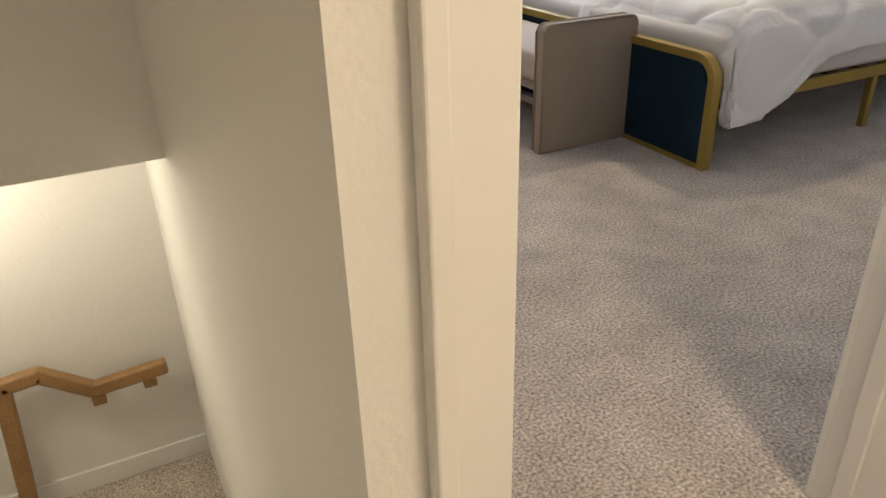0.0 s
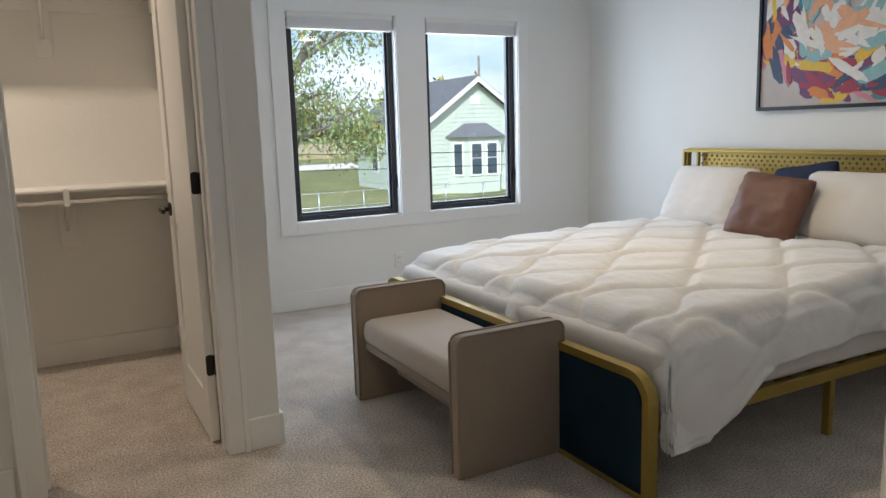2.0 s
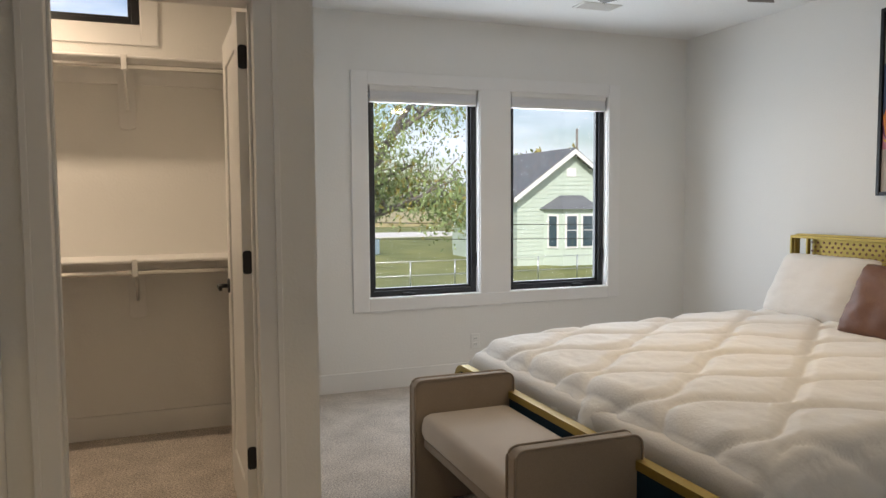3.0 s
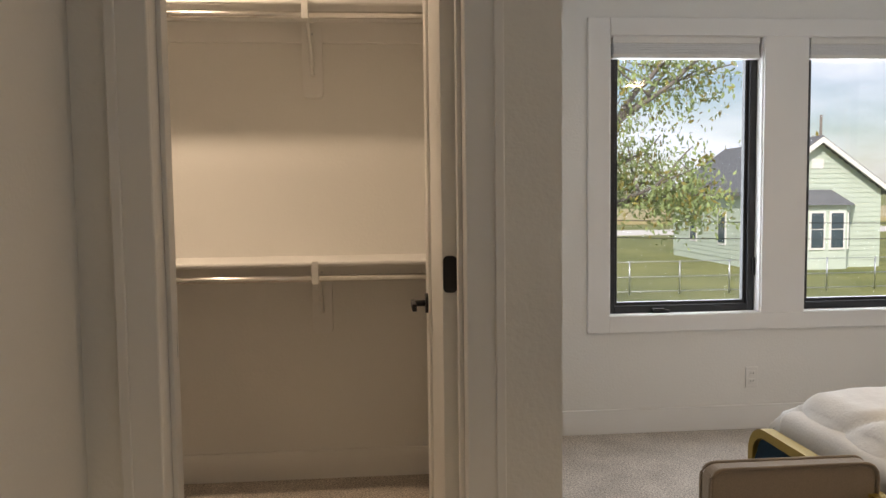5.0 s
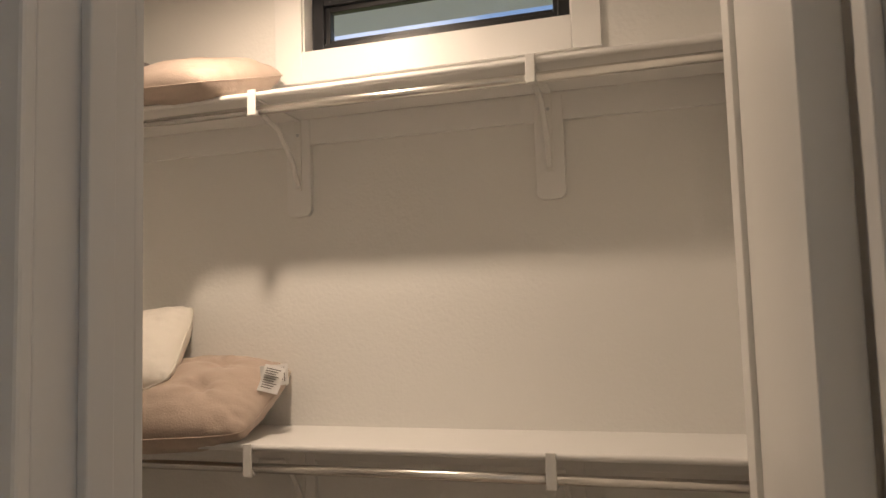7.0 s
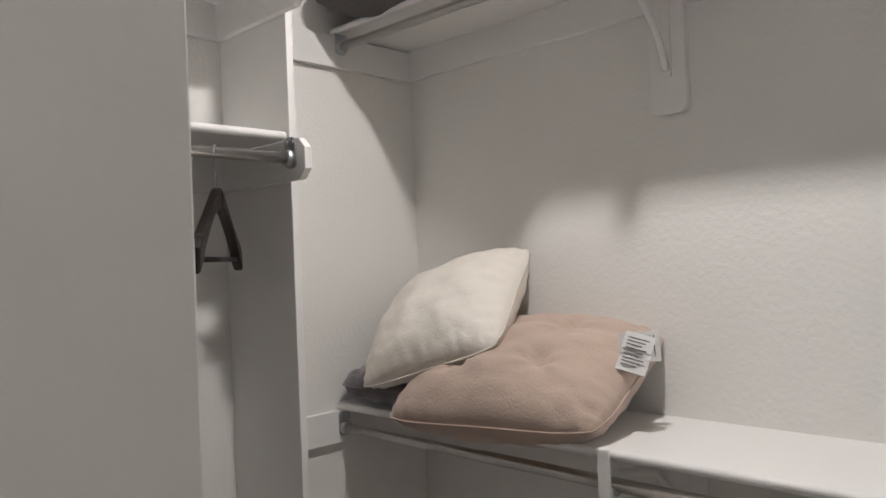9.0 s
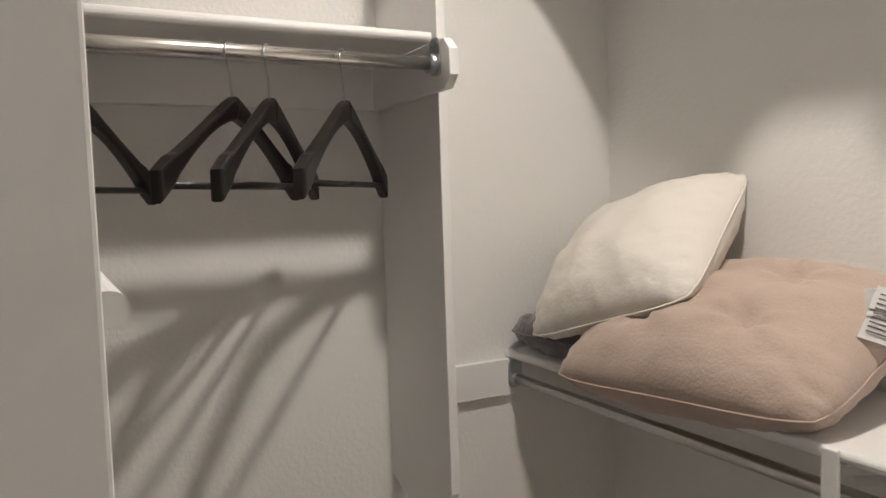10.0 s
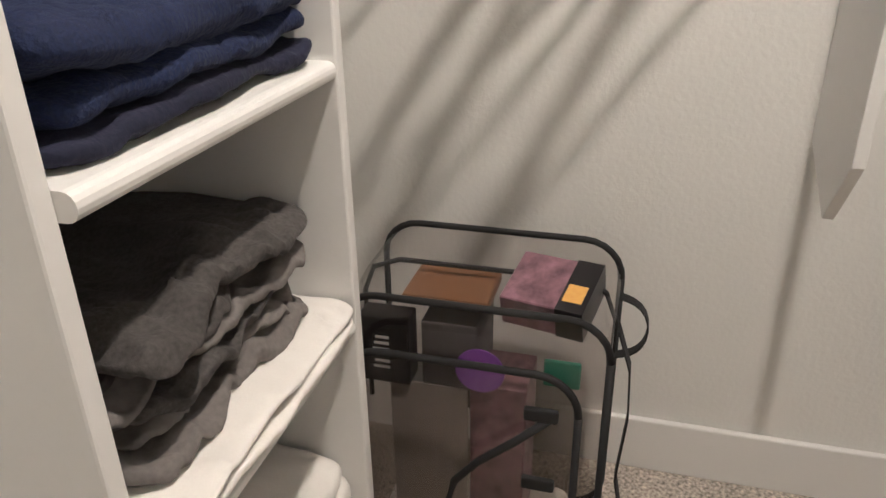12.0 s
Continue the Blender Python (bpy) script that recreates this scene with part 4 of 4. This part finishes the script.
# ---- closet contents ----
hanger = thing("clothes_hanger", (0, 0, 0), "dark brown wooden clothes hanger on the chrome rod", "hanger", "clothes hangers")
bm = bmesh.new()
tube(bm, [(0.018 * math.cos(a), 0, 0.018 * math.sin(a)) for a in [radians(200 - 17 * i) for i in range(14)]] + [(0.004, 0, -0.035), (0, 0, -0.085)], 0.0018, 8)
part("hook", bm, STEEL, hanger, "steel hook")
for s in (-1, 1):
    bm = bmesh.new()
    prof = []
    up, lo = [], []
    for i in range(15):
        t = i / 14
        x = s * 0.215 * t
        zc = -0.085 - 0.115 * t ** 1.25 - 0.012 * t
        hw = 0.021 - 0.010 * math.sin(math.pi * min(1, t * 1.15)) + (0.004 if t > 0.85 else 0)
        up.append((x, zc + hw * 0.8))
        lo.append((x, zc - hw))
    prism(bm, up + lo[::-1], "y", -0.011, 0.011, 0.005)
    part("shoulder", bm, HANGER, hanger)
bm = bmesh.new()
tube(bm, [(-0.20, 0, -0.212), (0.20, 0, -0.212)], 0.0055, 10)
part("trouser_bar", bm, HANGER, hanger)
spots = ((4.355, -40), (4.225, -36), (4.165, -42), (3.935, -34))
hanger.matrix_basis = pose(BRX, spots[0][0], 1.66 - 0.004, 0, 0, spots[0][1])
for y, a in spots[1:]:
    copy_thing(hanger, pose(BRX, y, 1.66 - 0.004, 0, 0, a))

cushion("cushion", 0.44, 0.34, 0.13, PLUM, pose(-0.915, 5.03, 1.100, -86, 0, 4), "dark grey velvet cushion lying flat on the shelf", seed=9, pinch=0.03, wrinkle=0.022)
cushion("cushion", 0.47, 0.44, 0.22, CREAM, pose(-0.845, 5.03, 1.27, -54, -17, 10), "cream cotton cushion tipped on two others", seed=5, pinch=0.05, wrinkle=0.008, puffy=0.62, gather=0.004, n=56)
blush = cushion("cushion", 0.62, 0.46, 0.24, BLUSH, pose(-0.59, 5.025, 1.132, -68, -3, 5), "blush pink tufted cushion with white care labels", seed=6, tufts=((-0.32, 0.32), (0.38, 0.32), (-0.32, -0.38), (0.38, -0.38)), pinch=0.05, wrinkle=0.007, puffy=0.58, gather=0.004, n=60)
for k, (a, b, c) in enumerate(((0.0, 0.02, 12), (0.04, -0.01, -24))):
    bm = bmesh.new()
    for i in range(7):
        x0 = -0.034
        row = 0.012 * i
        box(bm, -0.033, 0.033, -0.0009 + 0.003 * math.sin(i), 0.0004 + 0.003 * math.sin(i), row, row + 0.0135)
    tg = mesh("care_label", bm, PAPER)
    tg.matrix_basis = pose(-0.325 + a, 5.01 + b, 1.215 - 0.045 * k, -20, 62 + 2 * c, 12)
    tg.parent = blush
    tg.matrix_parent_inverse = blush.matrix_basis.inverted()
    bm = bmesh.new()
    for i in range(9):
        box(bm, -0.024, 0.010 + 0.012 * ((i * 7) % 3) / 2, -0.005, -0.0035, 0.012 + 0.0075 * i, 0.0145 + 0.0075 * i)
    ln = mesh("print", bm, GREYM)
    ln.parent = tg
cushion("cushion", 0.50, 0.46, 0.20, CHAR, pose(-0.90, 5.03, 2.20, -76, 0, 12), "charcoal cushion with piping on the top shelf", seed=7, pinch=0.06)
cushion("cushion", 0.46, 0.42, 0.16, BLUSH, pose(-0.55, 5.03, 2.19, -72, 5, -10), "beige cushion beside the charcoal one", seed=8, pinch=0.08)

folded_stack("folded_towels", -0.51, -0.10, 3.58, 3.925, 1.026, (0.030, 0.034, 0.052), (NAVY2, NAVY, NAVY), "folded navy ribbed cloths on a tower shelf", 21, 0.008, 0.8)
folded_stack("folded_clothes", -0.50, -0.105, 3.60, 3.915, 0.726, (0.028, 0.024, 0.028, 0.022, 0.028, 0.03), (GREYM, GREYM, GREYD, GREYM, GREYD, GREYD, GREYD), "crumpled grey cotton cloths stacked on white bedding", 33, 0.022, 1.6)
folded_stack("white_bedding", -0.51, -0.10, 3.575, 3.945, 0.692, (0.022, 0.018), (DUVET,), "white folded bedding on a tower shelf", 44, 0.004, 0.5)
folded_stack("white_bedding", -0.51, -0.10, 3.575, 3.93, 0.347, (0.05, 0.05, 0.04), (DUVET,), "white folded bedding on the low shelf", 45, 0.01, 0.8)

# clear vinyl backpack standing in the bay
bag = thing("clear_backpack", (-0.9, 4.03, 0), "clear vinyl backpack with black edging, packed with boxes", "backpack")
GX0, GX1, GY0, GY1, GZ = -0.985, -0.745, 3.80, 4.255, 0.625


def shell(bm, x, y0, y1, z0, z1, r):
    return [(x, a, b) for a, b in rounded(y1 - y0, z1 - z0, r, 6, ((y0 + y1) / 2, (z0 + z1) / 2))]


for nm, x, z1, y0, y1 in (("back_panel", GX0, GZ, GY0, GY1), ("front_panel", GX1, GZ - 0.03, GY0, GY1), ("pocket_panel", GX1 + 0.05, 0.52, GY0 + 0.02, GY1 - 0.04)):
    o = shell(None, x, y0, y1, 0.004, z1, 0.07)
    bm = bmesh.new()
    prism(bm, [(a, b) for _, a, b in o], "x", x - 0.0008, x + 0.0008)
    pn = part(nm, bm, VINYL, bag, "clear vinyl")
    bm = bmesh.new()
    tube(bm, o + o[:1], 0.0065, 8)
    part("edge_binding", bm, STRAP, pn, "black edging")
bm = bmesh.new()
oa, ob_ = rounded(GY1 - GY0, GZ - 0.004, 0.07, 6, ((GY0 + GY1) / 2, GZ / 2 + 0.002)), rounded(GY1 - GY0, GZ - 0.034, 0.07, 6, ((GY0 + GY1) / 2, GZ / 2 - 0.013))
va = [bm.verts.new((GX0, a, b)) for a, b in oa]
vm = [bm.verts.new(((GX0 + GX1) / 2, (a + c) / 2 + 0.004 * math.sin(i * 2.1), (b + d) / 2 + 0.006 * math.sin(i * 1.3))) for i, ((a, b), (c, d)) in enumerate(zip(oa, ob_))]
vb = [bm.verts.new((GX1, a, b)) for a, b in ob_]
for u, v in ((va, vm), (vm, vb)):
    for k in range(len(u)):
        bm.faces.new((u[k], u[(k + 1) % len(u)], v[(k + 1) % len(u)], v[k]))
part("gusset", bm, VINYL, bag, "clear vinyl", True)
bm = bmesh.new()
tube(bm, [((GX0 + GX1) / 2, GY0, 0.3), ((GX0 + GX1) / 2, GY0, GZ - 0.09), ((GX0 + GX1) / 2, GY0 + 0.02, GZ - 0.04), ((GX0 + GX1) / 2, GY0 + 0.07, GZ - 0.02), ((GX0 + GX1) / 2, GY1 - 0.07, GZ - 0.02), ((GX0 + GX1) / 2, GY1 - 0.02, GZ - 0.04), ((GX0 + GX1) / 2, GY1, GZ - 0.09), ((GX0 + GX1) / 2, GY1, 0.3)], 0.005, 8)
part("zipper", bm, STRAP, bag)


def webbing(name, pts, w, parent):
    """A flat strap through the points, broad along x."""
    bm = bmesh.new()
    rows = []
    for i, p in enumerate(pts):
        d = (Vector(pts[min(i + 1, len(pts) - 1)]) - Vector(pts[max(i - 1, 0)])).normalized()
        side = Vector((1, 0, 0)) if abs(d.x) < 0.7 else Vector((0, 1, 0))
        nrm = d.cross(side).normalized() * 0.0015
        p = Vector(p)
        rows.append([bm.verts.new(p + side * w / 2 + nrm), bm.verts.new(p - side * w / 2 + nrm), bm.verts.new(p - side * w / 2 - nrm), bm.verts.new(p + side * w / 2 - nrm)])
    for u, v in zip(rows, rows[1:]):
        for k in range(4):
            bm.faces.new((u[k], u[(k + 1) % 4], v[(k + 1) % 4], v[k]))
    return part(name, bm, STRAP, parent)


webbing("shoulder_strap", [(-0.80, 4.262, 0.56), (-0.78, 4.285, 0.50), (-0.76, 4.29, 0.42), (-0.75, 4.28, 0.30), (-0.74, 4.30, 0.20), (-0.72, 4.33, 0.10), (-0.70, 4.34, 0.02)], 0.03, bag)
webbing("side_loop", [(-0.86, 4.258 + 0.05 * math.sin(math.pi * k / 12), 0.585 - 0.115 * k / 12 + 0.012 * math.sin(2 * math.pi * k / 12)) for k in range(13)], 0.022, bag)
bm = bmesh.new()
tube(bm, [(-0.69, 4.17, 0.44), (-0.675, 4.12, 0.40), (-0.67, 4.06, 0.35), (-0.67, 4.02, 0.30), (-0.675, 4.0, 0.22), (-0.68, 3.99, 0.10)], 0.007, 8)
part("cord", bm, STRAP, bag)
for z in (0.45, 0.31):
    slab("buckle", -0.694, -0.682, 4.13, 4.185, z - 0.012, z + 0.012, STRAP, bag, "", 0.004)

items = thing("packed_boxes", (-0.88, 4.0, 0.01), "printed boxes and papers packed inside the backpack", "boxes")
bm = bmesh.new()
box(bm, -0.06, 0.06, -0.07, 0.07, -0.03, 0.03, 0.002, 1, pose(-0.83, 4.15, 0.59, 0, 16, -12))
bx = part("printed_box", bm, CARD, items, "purple illustrated box")
bm = bmesh.new()
box(bm, -0.061, 0.061, 0.025, 0.0705, -0.031, 0.031, 0, 1, pose(-0.83, 4.15, 0.59, 0, 16, -12))
part("black_panel", bm, CARDK, bx)
bm = bmesh.new()
box(bm, 0.0, 0.04, 0.03, 0.062, 0.0305, 0.032, 0, 1, pose(-0.83, 4.15, 0.59, 0, 16, -12))
part("yellow_label", bm, YELLOW, bx)
slab("black_box", -0.80, -0.75, 3.83, 3.92, 0.42, 0.55, CARDK, items, "black printed box", 0.003)
bm = bmesh.new()
for i in range(6):
    box(bm, -0.7505, -0.749, 3.855 + 0.003 * (i % 3), 3.885, 0.45 + 0.012 * i, 0.455 + 0.012 * i)
part("print_bars", bm, PAPER, items)
slab("leather_strip", -0.90, -0.78, 3.90, 4.05, 0.565, 0.585, BROWN, items, "brown strip", 0.004)
slab("document", -0.765, -0.762, 3.88, 4.02, 0.10, 0.42, GREYCARD, items)
slab("dark_box", -0.90, -0.78, 4.02, 4.12, 0.03, 0.42, CARD, items, "", 0.003)
slab("carton", -0.93, -0.79, 3.93, 4.03, 0.36, 0.53, CHAR, items, "", 0.003)
bm = bmesh.new()
tube(bm, [(-0.748, 4.045, 0.475), (-0.745, 4.045, 0.475)], 0.042, 24)
part("round_label", bm, PURPLE, items)
slab("green_sachet", -0.76, -0.752, 4.15, 4.21, 0.46, 0.51, GREEN, items, "", 0.003)
bm = bmesh.new()
box(bm, -0.93, -0.72, 3.84, 4.20, 0.01, 0.10, 0.03, 4)
part("rolled_cloth", bm, LINEN, items, "", True)


# ---- outdoors ----
GZ0 = -1.75
bm = bmesh.new()
N = 40
rows = []
for i in range(N + 1):
    rows.append([bm.verts.new((-600 + 1200 * i / N, 6.4 + 900 * (j / N) ** 2, GZ0 + (0 if j < 24 else 5.0 * ((j - 24) / 16) ** 1.5))) for j in range(N + 1)])
for i in range(N):
    for j in range(N):
        bm.faces.new((rows[i][j], rows[i + 1][j], rows[i + 1][j + 1], rows[i][j + 1]))
tagged(mesh("ground", bm, GRASS), "green lawn turning to dry grass", "ground", "", "structure")
slab("road", -200, 300, 58, 66, GZ0, GZ0 + 0.06, CONCRETE, None, "pale concrete road beyond the lawns", 0, "structure", "road")
slab("driveway", 2.0, 12.0, 8.0, 13.0, GZ0, GZ0 + 0.03, CONCRETE, None, "pale concrete driveway on the lawn", 0, "structure", "driveway")
slab("field", -300, 400, 80, 150, GZ0 + 0.02, GZ0 + 0.5, FIELD, None, "dry yellow field in the distance", 0, "structure", "field")


def house():
    h = thing("house", (18.8, 31, GZ0), "pale green clapboard house with a bay window", "house")
    x0, x1, y0, y1 = 16.0, 21.6, 31.0, 39.0
    ze, zp = 1.45, 3.45
    xc = (x0 + x1) / 2
    bm = bmesh.new()
    prism(bm, [(x0, GZ0), (x1, GZ0), (x1, ze), (xc, zp), (x0, ze)], "y", y0, y1)
    wall_ob = part("wall", bm, SIDING, h)
    bm = bmesh.new()
    for i in range(24):
        z = GZ0 + 0.3 + i * 0.2
        half = 2.79 if z < ze else max(0.02, 2.79 * (zp - z) / (zp - ze) - 0.12)
        box(bm, xc - half, xc + half, y0 - 0.025, y0, z, z + 0.17)
        if z < ze - 0.2:
            box(bm, x0 - 0.025, x0, y0, y1, z, z + 0.17)
    part("clapboard", bm, SIDING, wall_ob)
    for s in (-1, 1):
        bm = bmesh.new()
        e = xc + s * 3.15
        ez = zp - (zp - ze) * 3.15 / 2.8
        prism(bm, [(xc, zp + 0.05), (e, ez + 0.05), (e, ez + 0.22), (xc, zp + 0.24)], "y", y0 - 0.35, y1 + 0.3)
        part("roof", bm, ROOF, h)
        bm = bmesh.new()
        prism(bm, [(xc, zp - 0.06), (e, ez - 0.06), (e, ez + 0.16), (xc, zp + 0.17)], "y", y0 - 0.42, y0 - 0.352)
        part("barge_board", bm, HWHITE, h)
    bm = bmesh.new()
    bay = [(xc - 1.45, y0), (xc - 0.85, y0 - 0.75), (xc + 0.85, y0 - 0.75), (xc + 1.45, y0)]
    prism(bm, bay, "z", GZ0, 0.85)
    b = part("bay", bm, SIDING, h)
    bm = bmesh.new()
    base = [bm.verts.new((px, py, 0.85)) for px, py in ((xc - 1.7, y0), (xc - 1.0, y0 - 0.98), (xc + 1.0, y0 - 0.98), (xc + 1.7, y0))]
    crown = [bm.verts.new((px, py, 1.5)) for px, py in ((xc - 0.6, y0), (xc + 0.6, y0))]
    for q in ((base[0], base[1], crown[0]), (base[1], base[2], crown[1], crown[0]), (base[2], base[3], crown[1]), (base[3], base[2], base[1], base[0])):
        bm.faces.new(q)
    part("bay_roof", bm, ROOF, b)
    for cx in (-0.42, 0.42):
        bm = bmesh.new()
        box(bm, xc + cx - 0.34, xc + cx + 0.34, y0 - 0.80, y0 - 0.752, -0.95, 0.62)
        w = part("window", bm, HWHITE, h)
        slab("pane", xc + cx - 0.25, xc + cx + 0.25, y0 - 0.82, y0 - 0.80, -0.86, -0.14, HGLASS, w)
        slab("pane", xc + cx - 0.25, xc + cx + 0.25, y0 - 0.82, y0 - 0.80, -0.10, 0.53, HGLASS, w)
    for s in (-1, 1):
        ang = math.degrees(math.atan2(0.75, 0.6)) * s
        m = pose(xc + s * 1.15, y0 - 0.375, 0, 0, 0, ang)
        bm = bmesh.new()
        box(bm, -0.27, 0.27, -0.05, 0.03, -0.95, 0.62, 0, 1, m)
        w = part("window", bm, HWHITE, h)
        bm = bmesh.new()
        box(bm, -0.19, 0.19, -0.065, -0.045, -0.86, 0.53, 0, 1, m)
        part("pane", bm, HGLASS, w)
    slab("vent", xc - 0.25, xc + 0.25, y0 - 0.05, y0 - 0.02, 2.35, 2.75, HWHITE, h)
    for yy in (33.5, 36.5):
        w = slab("window", x0 - 0.06, x0 - 0.02, yy - 0.4, yy + 0.4, -0.9, 0.6, HWHITE, h)
        slab("pane", x0 - 0.08, x0 - 0.055, yy - 0.3, yy + 0.3, -0.8, 0.5, HGLASS, w)


house()

def tree(x, y, height, crown_r, leaves, mats, label, seed, leaf=0.10, droop=0.25, lean=0.0, kind_name="tree", base=0.35):
    rnd = random.Random(seed)
    t = thing(kind_name, (x, y, GZ0), label, "tree")
    bm = bmesh.new()
    tips = []

    def limb(p, d, length, r, depth):
        pts = [p]
        for _ in range(5):
            d = (d + Vector((rnd.uniform(-0.22, 0.22), rnd.uniform(-0.22, 0.22), rnd.uniform(-0.10, 0.14)))).normalized()
            pts.append(pts[-1] + d * length / 5)
        tube(bm, pts, r, 7, r * 0.45)
        if depth:
            for k in range(4 if depth > 1 else 5):
                s = pts[rnd.randrange(2, 6)]
                a = rnd.uniform(0, 2 * math.pi)
                nd = (d * 0.5 + Vector((math.cos(a), math.sin(a), rnd.uniform(-0.15, 0.55))) * 0.9).normalized()
                limb(s, nd, length * rnd.uniform(0.5, 0.75), r * 0.45, depth - 1)
        else:
            tips.extend(pts[1:])
    p0 = Vector((x, y, GZ0 - 0.1))
    limb(p0, Vector((lean, 0, 1)).normalized(), height * base, height * 0.028, 0)
    tips.clear()
    topp = p0 + Vector((lean, 0, 1)).normalized() * height * base * 0.95
    for k in range(6):
        a = 2 * math.pi * k / 6 + rnd.uniform(-0.4, 0.4)
        limb(topp, Vector((math.cos(a) * 0.75, math.sin(a) * 0.75, rnd.uniform(0.25, 1.0))).normalized(), crown_r * rnd.uniform(0.8, 1.15), height * 0.014, 2)
    part("trunk", bm, BARK, t)
    if leaves:
        verts, faces = [[] for _ in mats], [[] for _ in mats]
        for i in range(leaves):
            c = tips[rnd.randrange(len(tips))] + Vector((rnd.gauss(0, 1), rnd.gauss(0, 1), rnd.gauss(0, 1) - droop)) * crown_r * 0.09
            k = 0 if rnd.random() < 0.8 else len(mats) - 1
            e = Euler((rnd.uniform(0, 6.3), rnd.uniform(0, 6.3), rnd.uniform(0, 6.3))).to_matrix()
            ll = leaf * rnd.uniform(0.6, 1.4)
            b0 = len(verts[k])
            verts[k] += [c + e @ Vector(q) * ll for q in ((-1, 0, 0), (-0.2, 0.42, 0.08), (1, 0, 0), (-0.2, -0.42, 0.08))]
            faces[k].append((b0, b0 + 1, b0 + 2, b0 + 3))
        for k, m in enumerate(mats):
            if faces[k]:
                me = bpy.data.meshes.new("crown")
                me.from_pydata([tuple(v) for v in verts[k]], [], faces[k])
                me.materials.append(m)
                c = new("crown", me)
                c.parent = t
                c.matrix_parent_inverse = t.matrix_basis.inverted()
    return t


tree(3.9, 15.0, 8.5, 2.7, 26000, (LEAF, LEAFY), "leafy green tree with drooping branches beside the lawn", 5, 0.05, 0.9, 0.0, base=0.30)
tree(7.6, 44, 7.5, 2.8, 0, (LEAF,), "bare grey tree at the lawn's far end", 8, base=0.3)
tree(11.0, 47, 7.0, 2.6, 0, (LEAF,), "bare grey tree at the lawn's far end", 9, base=0.3)
tree(24.5, 46, 7.0, 2.6, 3500, (LEAFY, LEAF), "yellow green tree behind the house", 10, 0.22, 0.2)
tree(5.6, 22, 1.8, 0.6, 700, (LEAFO, LEAFY), "small bush with orange leaves", 12, 0.07, 0.2, base=0.2)
for i in range(9):
    rnd = random.Random(70 + i)
    tree(-12 + i * 8 + rnd.uniform(-3, 3), 175 + rnd.uniform(-12, 12), 9, 4, 700, (LEAFY, LEAF), "far tree at the edge of the field", 90 + i, 0.5, 0.1)

fence = thing("chain_fence", (10, 24, GZ0), "low chain link fence across the lawn", "fence")
for i in range(16):
    bm = bmesh.new()
    tube(bm, [(0.5 + 1.6 * i, 24, GZ0), (0.5 + 1.6 * i, 24, GZ0 + 1.05)], 0.025, 8)
    part("post", bm, STEEL, fence)
for z in (1.02, 0.55, 0.1):
    bm = bmesh.new()
    tube(bm, [(0.5, 24, GZ0 + z), (24.5, 24, GZ0 + z)], 0.012, 6)
    part("rail", bm, STEEL, fence)
for x, y, w, hh, mat, lab in ((9.3, 42, 0.7, 1.15, RUST, "rusty red barrel by the far trees"), (10.2, 42.3, 0.75, 1.2, BINB, "dark blue wheeled bin by the far trees"), (8.4, 42.2, 1.0, 0.8, BINB, "dark covered trailer by the far trees"), (11.8, 41, 0.9, 0.8, SIDINGB, "grey utility box on the lawn")):
    b = thing("garden_bin", (x, y, GZ0), lab, "bin")
    slab("body", x - w / 2, x + w / 2, y - 0.35, y + 0.35, GZ0, GZ0 + hh, mat, b, "", 0.05)
    slab("lid", x - w / 2 - 0.03, x + w / 2 + 0.03, y - 0.38, y + 0.38, GZ0 + hh, GZ0 + hh + 0.07, mat, b, "", 0.02)
pole = thing("utility_pole", (28.2, 46, GZ0), "thin wooden utility pole behind the house", "utility pole")
bm = bmesh.new()
tube(bm, [(28.2, 46, GZ0), (28.2, 46, 6.2)], 0.11, 10, 0.08)
part("post", bm, BARK, pole)
bm = bmesh.new()
for z0, z1 in ((1.0, -0.15), (1.5, 0.3)):
    tube(bm, [(-10 + 4 * k, 20 + 0.4 * k, z0 + (z1 - z0) * k / 10 - 0.35 * math.sin(math.pi * k / 10)) for k in range(11)], 0.012, 5)
tagged(mesh("overhead_cable", bm, STRAP), "thin dark overhead service cables", "cable")
